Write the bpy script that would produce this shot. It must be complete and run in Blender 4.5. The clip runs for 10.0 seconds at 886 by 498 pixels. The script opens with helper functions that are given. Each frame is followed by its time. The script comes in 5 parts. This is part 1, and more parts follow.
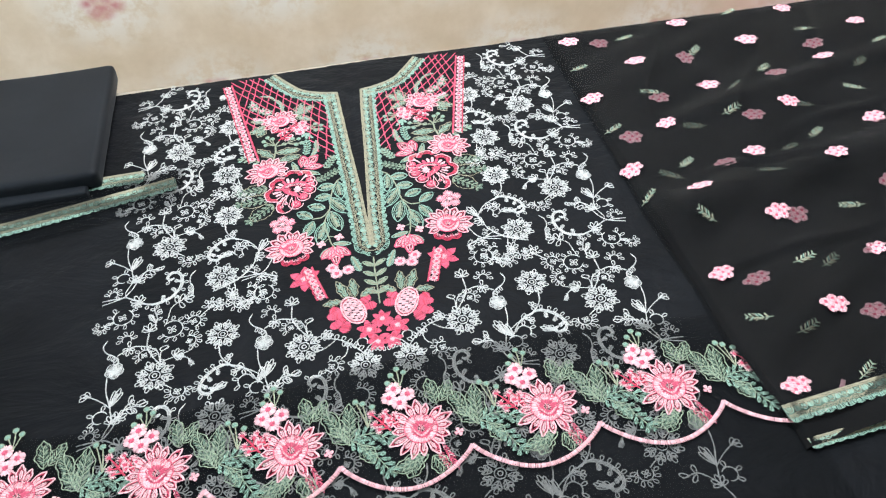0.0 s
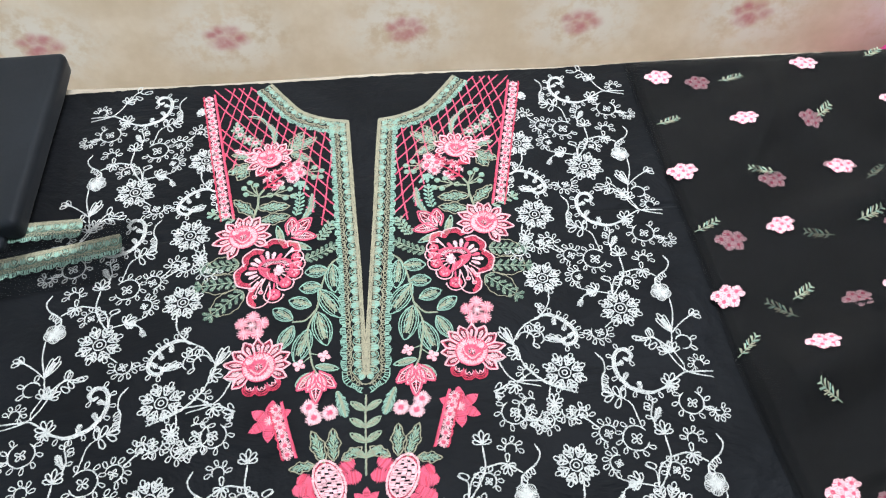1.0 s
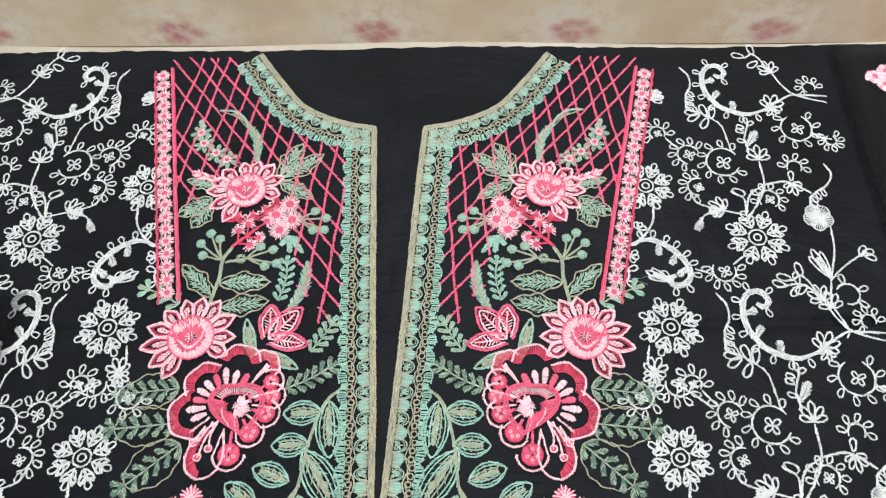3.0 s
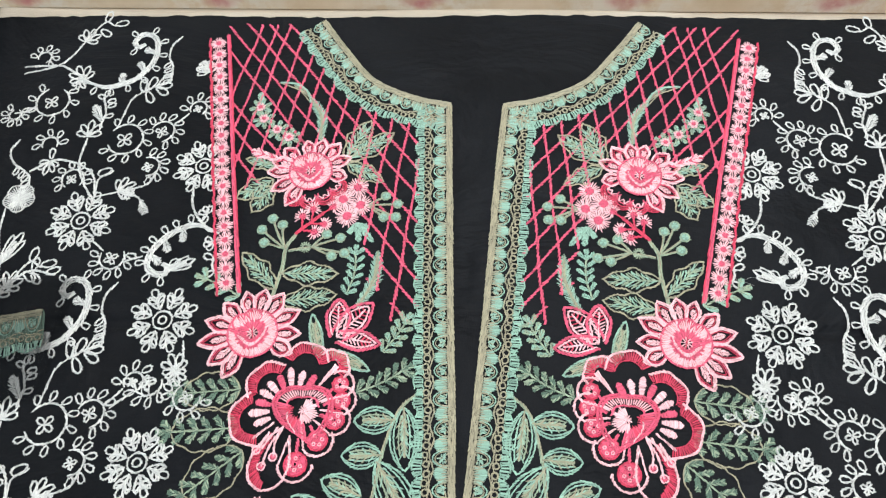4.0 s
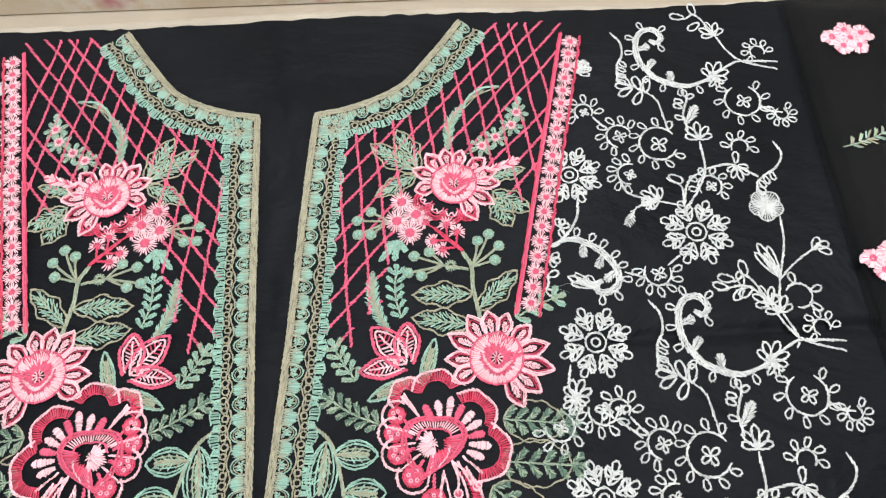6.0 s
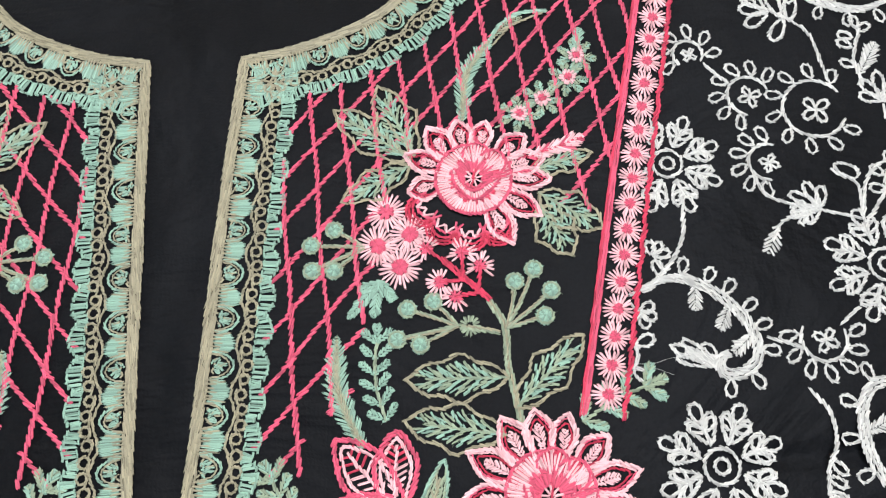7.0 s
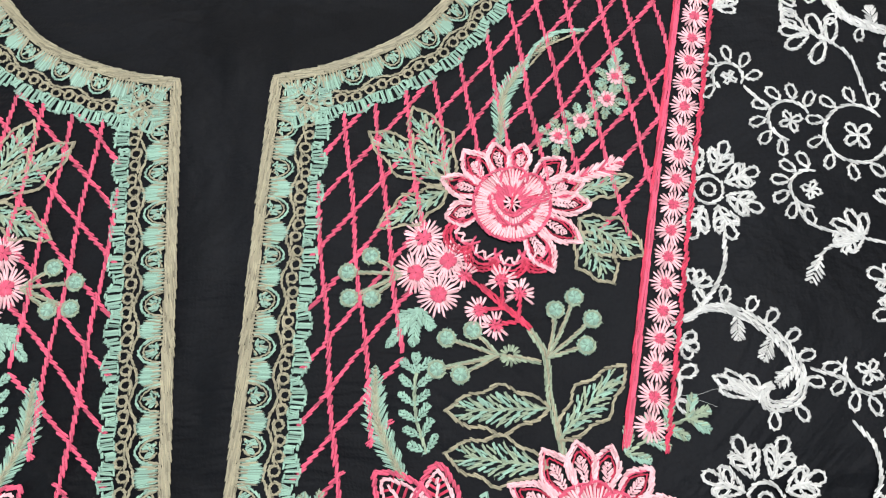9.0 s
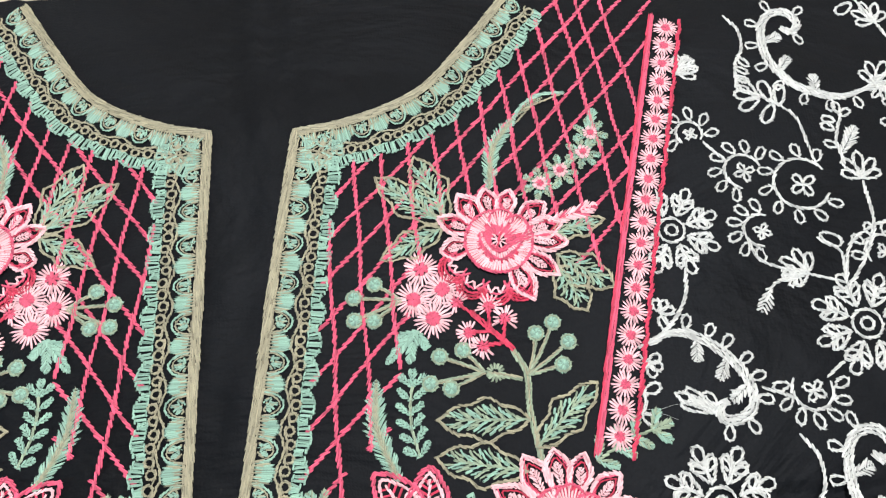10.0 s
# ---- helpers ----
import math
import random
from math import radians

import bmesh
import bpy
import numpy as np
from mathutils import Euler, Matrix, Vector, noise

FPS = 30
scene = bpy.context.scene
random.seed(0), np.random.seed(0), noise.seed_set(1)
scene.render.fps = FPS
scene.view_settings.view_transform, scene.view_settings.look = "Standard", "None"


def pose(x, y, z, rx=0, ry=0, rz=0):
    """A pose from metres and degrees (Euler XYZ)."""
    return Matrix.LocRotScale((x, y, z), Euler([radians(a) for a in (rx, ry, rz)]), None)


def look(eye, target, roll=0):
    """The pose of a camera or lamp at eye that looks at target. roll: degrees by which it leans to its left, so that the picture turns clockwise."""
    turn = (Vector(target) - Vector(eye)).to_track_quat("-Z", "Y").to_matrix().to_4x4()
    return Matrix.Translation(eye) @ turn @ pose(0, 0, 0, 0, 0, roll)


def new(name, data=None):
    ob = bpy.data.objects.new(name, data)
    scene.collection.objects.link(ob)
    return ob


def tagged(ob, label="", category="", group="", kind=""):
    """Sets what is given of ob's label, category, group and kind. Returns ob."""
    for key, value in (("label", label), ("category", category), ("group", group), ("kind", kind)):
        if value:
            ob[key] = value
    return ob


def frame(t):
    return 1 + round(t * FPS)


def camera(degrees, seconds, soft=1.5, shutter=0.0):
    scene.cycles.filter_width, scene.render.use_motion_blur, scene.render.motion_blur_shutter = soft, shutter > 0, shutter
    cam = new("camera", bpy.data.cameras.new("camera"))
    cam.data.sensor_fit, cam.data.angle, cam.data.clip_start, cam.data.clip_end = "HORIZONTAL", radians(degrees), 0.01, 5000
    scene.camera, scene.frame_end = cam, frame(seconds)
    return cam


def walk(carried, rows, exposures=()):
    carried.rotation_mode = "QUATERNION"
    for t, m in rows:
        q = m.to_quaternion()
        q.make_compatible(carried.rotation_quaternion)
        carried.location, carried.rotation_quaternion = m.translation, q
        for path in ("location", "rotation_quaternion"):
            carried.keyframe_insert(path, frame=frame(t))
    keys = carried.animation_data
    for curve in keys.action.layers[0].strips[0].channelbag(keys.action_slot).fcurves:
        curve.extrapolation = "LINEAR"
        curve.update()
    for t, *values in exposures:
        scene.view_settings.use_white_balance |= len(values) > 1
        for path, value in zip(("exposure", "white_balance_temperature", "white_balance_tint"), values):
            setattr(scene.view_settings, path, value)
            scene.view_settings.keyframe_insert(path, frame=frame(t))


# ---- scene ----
cam = camera(59.56, 10.0, 1.15)
PATH = [
    (0, (-0.02329, -0.8769, 0.59992), (0.1976, 0.4835, -0.8494), -2.50),
    (0.3, (0.03204, -0.79389, 0.57785), (0.1359, 0.5245, -0.9225), -3.40),
    (0.5, (0.04772, -0.72687, 0.56273), (0.1697, 0.5597, -0.9636), -1.61),
    (1, (0.022, -0.58483, 0.55689), (0.1514, 0.6053, -1.0453), 1.25),
    (1.5, (-0.0009, -0.49748, 0.49886), (0.0775, 0.5999, -1.1713), 1.46),
    (2, (0.03067, -0.39108, 0.49082), (0.0597, 0.6474, -1.2182), 0.51),
    (2.2, (0.02775, -0.36961, 0.48091), (0.048, 0.65, -1.2396), 0.42),
    (3.3, (0.03401, -0.28106, 0.38418), (-0.0029, 0.6112, -1.4054), -2.07),
    (3.5, (0.03054, -0.2749, 0.37951), (-0.0191, 0.6041, -1.4163), -2.61),
    (4, (0.00093, -0.26843, 0.37361), (-0.0809, 0.5758, -1.4376), -3.90),
    (4.5, (-0.02147, -0.26781, 0.37208), (-0.1103, 0.5617, -1.4456), -4.37),
    (5, (0.00859, -0.25615, 0.37354), (-0.0427, 0.579, -1.443), -2.90),
    (5.5, (0.06947, -0.25147, 0.37535), (0.0642, 0.6002, -1.4343), -1.78),
    (5.7, (0.08174, -0.25429, 0.37515), (0.0863, 0.5863, -1.4396), -1.72),
    (6.8, (0.07966, -0.16606, 0.25183), (0.0961, 0.5027, -1.633), -1.09),
    (7, (0.07955, -0.14427, 0.22526), (0.0862, 0.4778, -1.6755), -1.90),
    (7.5, (0.0726, -0.12607, 0.19294), (0.1179, 0.4362, -1.7259), 1.82),
    (8, (0.06182, -0.13227, 0.1759), (0.1286, 0.3973, -1.7516), 4.31),
    (8.5, (0.06571, -0.12721, 0.19619), (0.0974, 0.3986, -1.7332), 0.87),
    (9, (0.06612, -0.13103, 0.22544), (0.0902, 0.4577, -1.6858), 0.09),
    (9.5, (0.06272, -0.1352, 0.23616), (0.0796, 0.5337, -1.6486), -0.50),
    (10, (0.06906, -0.15251, 0.25281), (0.084, 0.5971, -1.6013), -0.42),
]
walk(cam, [(t, look(eye, target, roll)) for t, eye, target, roll in PATH],
     [(0, 0.26, 5800, 2), (1, 0.20, 5750, 2), (2.2, 0.07, 5850, 3), (3.5, -0.04, 6000, 2), (5.5, -0.01, 6050, 3), (7, -0.17, 6150, 6), (8.5, -0.16, 6150, 6), (10, -0.05, 6150, 4)])

# ---- light ----
world = bpy.data.worlds.new("room_air")
scene.world = world
world.use_nodes = True
world.node_tree.nodes["Background"].inputs[0].default_value = (0.9, 0.95, 1.0, 1)
world.node_tree.nodes["Background"].inputs[1].default_value = 0.05


def area_lamp(name, place, target, sx, sy, watts, colour):
    data = bpy.data.lights.new(name, "AREA")
    data.shape, data.size, data.size_y, data.energy, data.color = "RECTANGLE", sx, sy, watts, colour
    ob = new(name, data)
    ob.matrix_world = look(place, target)
    return ob


area_lamp("ceiling_tube_light", (0.30, 0.12, 1.72), (0.25, 0.05, 0), 1.2, 0.3, 50, (0.97, 0.945, 1.0))
area_lamp("window_daylight", (-2.05, -0.9, 0.9), (0.1, -0.1, 0), 1.1, 1.2, 32, (0.80, 0.90, 1.0))


# ---- materials ----
def nodes_of(name, rough=0.8, sheen=0.0, spec=0.5):
    m = bpy.data.materials.new(name)
    m.use_nodes = True
    nt = m.node_tree
    b = nt.nodes["Principled BSDF"]
    b.inputs["Roughness"].default_value = rough
    b.inputs["Sheen Weight"].default_value = sheen
    b.inputs["Sheen Roughness"].default_value = 0.4
    b.inputs["Specular IOR Level"].default_value = spec
    return m, nt, b


def link(nt, a, out, b, inp):
    nt.links.new(a.outputs[out], b.inputs[inp])


def add(nt, kind, **values):
    n = nt.nodes.new(kind)
    for key, value in values.items():
        n.inputs[key].default_value = value
    return n


def ramp(nt, stops):
    n = nt.nodes.new("ShaderNodeValToRGB")
    while len(n.color_ramp.elements) < len(stops):
        n.color_ramp.elements.new(0.5)
    for e, (p, c) in zip(n.color_ramp.elements, stops):
        e.position, e.color = p, (*c, 1)
    return n


def shade(c, k):
    return tuple(min(1, v * k) for v in c)


def thread(name, colour, rough=0.5):
    """Embroidery floss: each stitch a little lighter or darker, fine fibres along it."""
    m, nt, b = nodes_of(name, rough, 0.1, 0.4)
    geo = nt.nodes.new("ShaderNodeNewGeometry")
    # wide tone spread: the dark stitches also stand in for shade between threads
    r = ramp(nt, [(0.0, shade(colour, 0.58)), (0.35, shade(colour, 0.92)), (0.7, colour), (1.0, shade(colour, 1.25))])
    link(nt, geo, "Random Per Island", r, "Fac")
    tc = nt.nodes.new("ShaderNodeTexCoord")
    n2 = add(nt, "ShaderNodeTexNoise", Scale=60.0, Detail=3.0)
    link(nt, tc, "Object", n2, "Vector")
    mix = nt.nodes.new("ShaderNodeMixRGB")
    mix.blend_type = "MULTIPLY"
    mix.inputs[0].default_value = 0.35
    link(nt, r, "Color", mix, 1)
    r2 = ramp(nt, [(0.3, (0.6, 0.6, 0.6)), (0.7, (1, 1, 1))])
    link(nt, n2, "Fac", r2, "Fac")
    link(nt, r2, "Color", mix, 2)
    link(nt, mix, "Color", b, "Base Color")
    n = add(nt, "ShaderNodeTexNoise", Scale=2600.0, Detail=2.0)
    link(nt, tc, "Object", n, "Vector")
    bump = add(nt, "ShaderNodeBump", Strength=0.5, Distance=0.0003)
    link(nt, n, "Fac", bump, "Height")
    link(nt, bump, "Normal", b, "Normal")
    return m


def cloth(name, dark, light, rough=0.75, sheen=0.3, weave=1400.0, clear=0.0, crease=0.004, gloss=0.11):
    """Woven cloth: warp and weft, soft creases, patchy tone; clear lets part of the light straight through, as in
    organza.
    """
    m, nt, b = nodes_of(name, rough, sheen, gloss)
    tc = nt.nodes.new("ShaderNodeTexCoord")
    n1 = add(nt, "ShaderNodeTexNoise", Scale=9.0, Detail=6.0, Roughness=0.6)
    link(nt, tc, "Object", n1, "Vector")
    r = ramp(nt, [(0.3, dark), (0.75, light)])
    link(nt, n1, "Fac", r, "Fac")
    waves = []
    for axis in ("X", "Y"):
        w = add(nt, "ShaderNodeTexWave", Scale=weave / 6.28, Distortion=9.0, Detail=2.0)
        w.bands_direction = axis
        link(nt, tc, "Object", w, "Vector")
        waves.append(w)
    mx = nt.nodes.new("ShaderNodeMath")
    mx.operation = "MAXIMUM"
    link(nt, waves[0], "Fac", mx, 0)
    link(nt, waves[1], "Fac", mx, 1)
    bump = add(nt, "ShaderNodeBump", Strength=0.15 if weave < 2000 else 0.02, Distance=0.0003)
    link(nt, mx, "Value", bump, "Height")
    mp = nt.nodes.new("ShaderNodeMapping")
    mp.inputs["Scale"].default_value = (3.0, 4.6, 4.0)
    mp.inputs["Rotation"].default_value = (0, 0, 0.25)
    link(nt, tc, "Object", mp, "Vector")
    n3 = add(nt, "ShaderNodeTexNoise", Scale=2.6, Detail=5.0, Roughness=0.55, Distortion=0.6)
    link(nt, mp, "Vector", n3, "Vector")
    bump2 = add(nt, "ShaderNodeBump", Strength=0.6, Distance=crease)
    link(nt, n3, "Fac", bump2, "Height")
    link(nt, bump2, "Normal", bump, "Normal")
    link(nt, bump, "Normal", b, "Normal")
    speck = add(nt, "ShaderNodeTexNoise", Scale=900.0, Detail=2.0)
    link(nt, tc, "Object", speck, "Vector")
    r2 = ramp(nt, [(0.35, (0.6, 0.6, 0.6)), (0.7, (1.25, 1.25, 1.25))])
    link(nt, speck, "Fac", r2, "Fac")
    mix = nt.nodes.new("ShaderNodeMixRGB")
    mix.blend_type = "MULTIPLY"
    mix.inputs[0].default_value = 0.6
    link(nt, r, "Color", mix, 1)
    link(nt, r2, "Color", mix, 2)
    link(nt, mix, "Color", b, "Base Color")
    if clear:
        tr = nt.nodes.new("ShaderNodeBsdfTransparent")
        ms = nt.nodes.new("ShaderNodeMixShader")
        mm = nt.nodes.new("ShaderNodeMapRange")
        mm.inputs["To Min"].default_value, mm.inputs["To Max"].default_value = clear - 0.1, clear + 0.1
        link(nt, n1, "Fac", mm, "Value")
        link(nt, mm, "Result", ms, 0)
        link(nt, b, "BSDF", ms, 1)
        link(nt, tr, "BSDF", ms, 2)
        link(nt, ms, "Shader", nt.nodes["Material Output"], "Surface")
    return m


WHITE = thread("white_thread", (0.545, 0.54, 0.50))
ROSE = thread("rose_thread", (0.55, 0.036, 0.085))
BLUSH = thread("blush_thread", (0.83, 0.475, 0.49))
WINE = thread("wine_thread", (0.42, 0.015, 0.05))
MINT = thread("mint_thread", (0.275, 0.43, 0.33))
SAGE = thread("sage_thread", (0.29, 0.35, 0.235))
BEIGE = thread("beige_thread", (0.33, 0.30, 0.195))
PINK = thread("pink_thread", (0.63, 0.085, 0.155))
DIM = thread("shaded_green_thread", (0.10, 0.16, 0.11))
ALL = [WHITE, ROSE, BLUSH, WINE, MINT, SAGE, BEIGE, PINK, DIM]
W, R, B, X, M, S, G, P, D = range(9)
BLACK = cloth("black_lawn_cotton", (0.0021, 0.0024, 0.0030), (0.0074, 0.0082, 0.0098), 0.56, 0.13, crease=0.018, gloss=0.06)
SILK = cloth("black_trouser_cloth", (0.0080, 0.0095, 0.0115), (0.0140, 0.0162, 0.0190), 0.55, 0.06, crease=0.0012)
# upper chiffon: its dark and light patches put fold shading into the colour
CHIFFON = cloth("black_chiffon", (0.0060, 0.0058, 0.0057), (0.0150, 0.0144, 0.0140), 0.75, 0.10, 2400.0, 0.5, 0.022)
# the same chiffon, toned darker for the under layers
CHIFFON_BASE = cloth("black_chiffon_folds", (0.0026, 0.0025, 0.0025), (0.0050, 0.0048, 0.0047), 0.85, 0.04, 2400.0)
ORGANZA = cloth("black_organza", (0.0032, 0.0035, 0.0038), (0.0064, 0.0070, 0.0076), 0.75, 0.04, 2400.0, 0.58, 0.004)


def plain(name, dark, light, scale=6.0, rough=0.7, bump=0.001):
    m, nt, b = nodes_of(name, rough)
    tc = nt.nodes.new("ShaderNodeTexCoord")
    n = add(nt, "ShaderNodeTexNoise", Scale=scale, Detail=6.0, Roughness=0.6)
    link(nt, tc, "Object", n, "Vector")
    r = ramp(nt, [(0.35, dark), (0.7, light)])
    link(nt, n, "Fac", r, "Fac")
    link(nt, r, "Color", b, "Base Color")
    n2 = add(nt, "ShaderNodeTexNoise", Scale=scale * 40, Detail=3.0)
    link(nt, tc, "Object", n2, "Vector")
    bp = add(nt, "ShaderNodeBump", Strength=0.3, Distance=bump)
    link(nt, n2, "Fac", bp, "Height")
    link(nt, bp, "Normal", b, "Normal")
    return m


FLOOR = plain("cream_floor", (0.55, 0.46, 0.34), (0.66, 0.57, 0.44), 3.0, 0.4)
COVER = plain("cream_table_cover", (0.33, 0.28, 0.21), (0.40, 0.35, 0.27), 20.0, 0.8)
PAINT = plain("white_wall_paint", (0.70, 0.68, 0.64), (0.78, 0.76, 0.72), 3.0, 0.7)
WOOD = plain("brown_table_wood", (0.12, 0.06, 0.03), (0.22, 0.12, 0.06), 12.0, 0.5)
MAGENTA = plain("magenta_cloth", (0.62, 0.03, 0.22), (0.78, 0.07, 0.33), 25.0, 0.7)


# ---- building tools ----
def mesh_of(name, verts, faces, mats, index=None, smooth=False):
    me = bpy.data.meshes.new(name)
    me.from_pydata([tuple(v) for v in verts], [], faces)
    for m in mats:
        me.materials.append(m)
    if index:
        me.polygons.foreach_set("material_index", index)
    me.polygons.foreach_set("use_smooth", [smooth] * len(faces))
    me.update()
    return me


def part(name, me, parent, m=None, label=""):
    ob = new(name, me)
    ob.parent = parent
    if m is not None:
        ob.matrix_local = m
    if label:
        tagged(ob, label)
    return ob


def box(name, x0, x1, y0, y1, z0, z1, mat):
    bm = bmesh.new()
    bmesh.ops.create_cube(bm, size=1, matrix=Matrix.Translation(((x0 + x1) / 2, (y0 + y1) / 2, (z0 + z1) / 2)) @ Matrix.Diagonal((x1 - x0, y1 - y0, z1 - z0, 1)))
    bmesh.ops.bevel(bm, geom=bm.edges[:], offset=min(0.004, 0.2 * min(x1 - x0, y1 - y0, z1 - z0)), segments=2, affect="EDGES")
    me = bpy.data.meshes.new(name)
    bm.to_mesh(me)
    bm.free()
    me.materials.append(mat)
    return me


def sheet(name, nx, ny, fn, mat, thick=0.0):
    """A cloth from fn(u, v) with u and v from 0 to 1; thick gives it an under side."""
    verts = [fn(i / nx, j / ny) for j in range(ny + 1) for i in range(nx + 1)]
    faces = [(j * (nx + 1) + i, j * (nx + 1) + i + 1, (j + 1) * (nx + 1) + i + 1, (j + 1) * (nx + 1) + i) for j in range(ny) for i in range(nx)]
    if thick:
        k = len(verts)
        verts += [(x, y, z - thick) for x, y, z in verts]
        faces += [tuple(k + a for a in reversed(f)) for f in faces]
        rim = [i for i in range(nx + 1)] + [j * (nx + 1) + nx for j in range(1, ny + 1)] + [ny * (nx + 1) + i for i in range(nx - 1, -1, -1)] + [j * (nx + 1) for j in range(ny - 1, 0, -1)]
        faces += [(b, a, a + k, b + k) for a, b in zip(rim, rim[1:] + rim[:1])]
    return mesh_of(name, verts, faces, [mat], smooth=True)


def curve(pts, n=8):
    """A smooth line through the points."""
    p = [np.array(a, float) for a in pts]
    if len(p) == 2:
        return [p[0] + (p[1] - p[0]) * i / n for i in range(n + 1)]
    p = [2 * p[0] - p[1], *p, 2 * p[-1] - p[-2]]
    out = []
    for a, b, c, d in zip(p, p[1:], p[2:], p[3:]):
        for i in range(n):
            t = i / n
            out.append(0.5 * (2 * b + (c - a) * t + (2 * a - 5 * b + 4 * c - d) * t * t + (3 * b - a - 3 * c + d) * t**3))
    return out + [p[-2]]


def arc(cx, cy, r, a0, sweep, n=24, ry=None):
    return [np.array((cx + r * math.cos(radians(a0 + sweep * i / n)), cy + (ry or r) * math.sin(radians(a0 + sweep * i / n)))) for i in range(n + 1)]


def evenly(pts, step):
    """Points at equal steps along a line, with the way at each."""
    p = np.array(pts, float)
    d = np.hypot(*(p[1:] - p[:-1]).T)
    s = np.concatenate([[0], np.cumsum(d)])
    n = max(1, round(s[-1] / step))
    at = np.linspace(0, s[-1], n + 1)
    q = np.stack([np.interp(at, s, p[:, 0]), np.interp(at, s, p[:, 1])], -1)
    w = np.gradient(q, axis=0) if len(q) > 1 else np.array([[1, 0]])
    w /= np.hypot(*w.T)[:, None] + 1e-9
    return q, w


class Sew:
    """Embroidery in millimetres: every stitch is a small raised ridge of thread."""

    def __init__(self, seed=1, plies=2):
        self.plies = plies
        self.v, self.f, self.c, self.rnd, self.keep = [], [], [], random.Random(seed), None

    def st(self, a, b, w, c, h=None, z=0.0):
        """One stitch: two plies of floss lying side by side, a little uneven, now and then with a stray fibre."""
        ax, ay = float(a[0]), float(a[1])
        bx, by = float(b[0]), float(b[1])
        if self.keep and not self.keep((ax + bx) / 2, (ay + by) / 2):
            return
        dx, dy = bx - ax, by - ay
        n = math.hypot(dx, dy)
        if n < 1e-4:
            return
        w *= 0.77 if c == 0 else 0.92
        h = w * 0.6 if h is None else h
        u = self.rnd.uniform
        px, py = -dy / n, dx / n
        if w < 0.3 or self.plies == 1:
            self.ply(ax, ay, dx, dy, px * w / 2, py * w / 2, h, z, c)
            return
        skew = u(-0.12, 0.12)
        for o in (-0.24, 0.24):
            e, f, g, k = u(-0.10, 0.06), u(-0.06, 0.10), (o + skew) * w, (o - skew) * w
            x0, y0 = ax + dx * e + px * g, ay + dy * e + py * g
            x1, y1 = bx + dx * f + px * k, by + dy * f + py * k
            v = w * u(0.24, 0.33)
            self.ply(x0, y0, x1 - x0, y1 - y0, px * v, py * v, h * u(0.8, 1.2), z, c)
        if self.rnd.random() < 0.05:
            t, o = u(0.2, 1.0), u(-1, 1)
            self.ply(ax + dx * t, ay + dy * t, dx / n * 0.7 + px * o * 1.3, dy / n * 0.7 + py * o * 1.3, px * 0.08, py * 0.08, h * 0.8, z + 0.15, c)

    def ply(self, ax, ay, dx, dy, px, py, h, z, c):
        k, v = len(self.v), self.v
        bow = self.rnd.uniform(-0.35, 0.35)
        v.append((ax, ay, z + 0.05))
        for t in (0.17, 0.83):
            x, y = ax + dx * t + px * bow, ay + dy * t + py * bow
            v += [(x + px, y + py, z), (x, y, z + h), (x - px, y - py, z)]
        v.append((ax + dx, ay + dy, z + 0.05))
        self.f += [(k, k + 2, k + 1), (k, k + 3, k + 2), (k + 1, k + 2, k + 5, k + 4), (k + 2, k + 3, k + 6, k + 5), (k + 7, k + 4, k + 5), (k + 7, k + 5, k + 6)]
        self.c += [c] * 6

    def rope(self, pts, w, c, step=2.3, z=0.0, twist=0.22):
        q, d = evenly(pts, step * 0.92)
        u = self.rnd.uniform
        w = w * 0.84 if c == 0 else w
        j = 0.2 if c == 0 else 0.13
        for i in range(len(q) - 1):
            o = np.array((-d[i][1], d[i][0])) * w * twist * u(0.8, 1.7)
            e = (q[i + 1] - q[i]) * (u(0.22, 0.38) if c == 0 else u(0.12, 0.28))
            self.st(q[i] - e + o + (u(-j, j), u(-j, j)), q[i + 1] + e - o + (u(-j, j), u(-j, j)), w * u(0.8, 1.15), c, z=z + u(0, 0.08))

    def fill(self, one, two, pitch, w, c, z=0.0, ragged=0.06):
        """Satin stitch from one line to another."""
        n = max(2, int(len(evenly(one, pitch)[0]) + len(evenly(two, pitch)[0])) // 2)
        p, q = np.array(one, float), np.array(two, float)

        def along(a):
            s = np.concatenate([[0], np.cumsum(np.hypot(*(a[1:] - a[:-1]).T))])
            at = np.linspace(0, s[-1], n)
            return np.stack([np.interp(at, s, a[:, 0]), np.interp(at, s, a[:, 1])], -1)
        for a, b in zip(along(p), along(q)):
            e = (b - a) * self.rnd.uniform(-ragged, ragged)
            self.st(a - e * 0.5, b + e, w, c if not isinstance(c, tuple) else self.rnd.choice(c), h=w * 0.45, z=z)

    def loop(self, x, y, ang, length, width, c=0, w=1.3, z=0.0):
        """A closed drop-shaped loop of chain stitch from its foot."""
        ca, sa = math.cos(radians(ang)), math.sin(radians(ang))
        pts = []
        for i in range(21):
            t = i / 20 * 2 * math.pi
            l, k = length * (1 - math.cos(t)) / 2, width / 2 * math.sin(t) * (0.55 + 0.45 * (1 - math.cos(t)) / 2) * 1.1
            pts.append((x + l * ca - k * sa, y + l * sa + k * ca))
        self.rope(pts, w, c, 1.4, z)

    def ring(self, x, y, r, c, w=1.2, z=0.0, step=1.8):
        self.rope(arc(x, y, r, self.rnd.uniform(0, 360), 362), w, c, min(step, 0.62 * r), z)

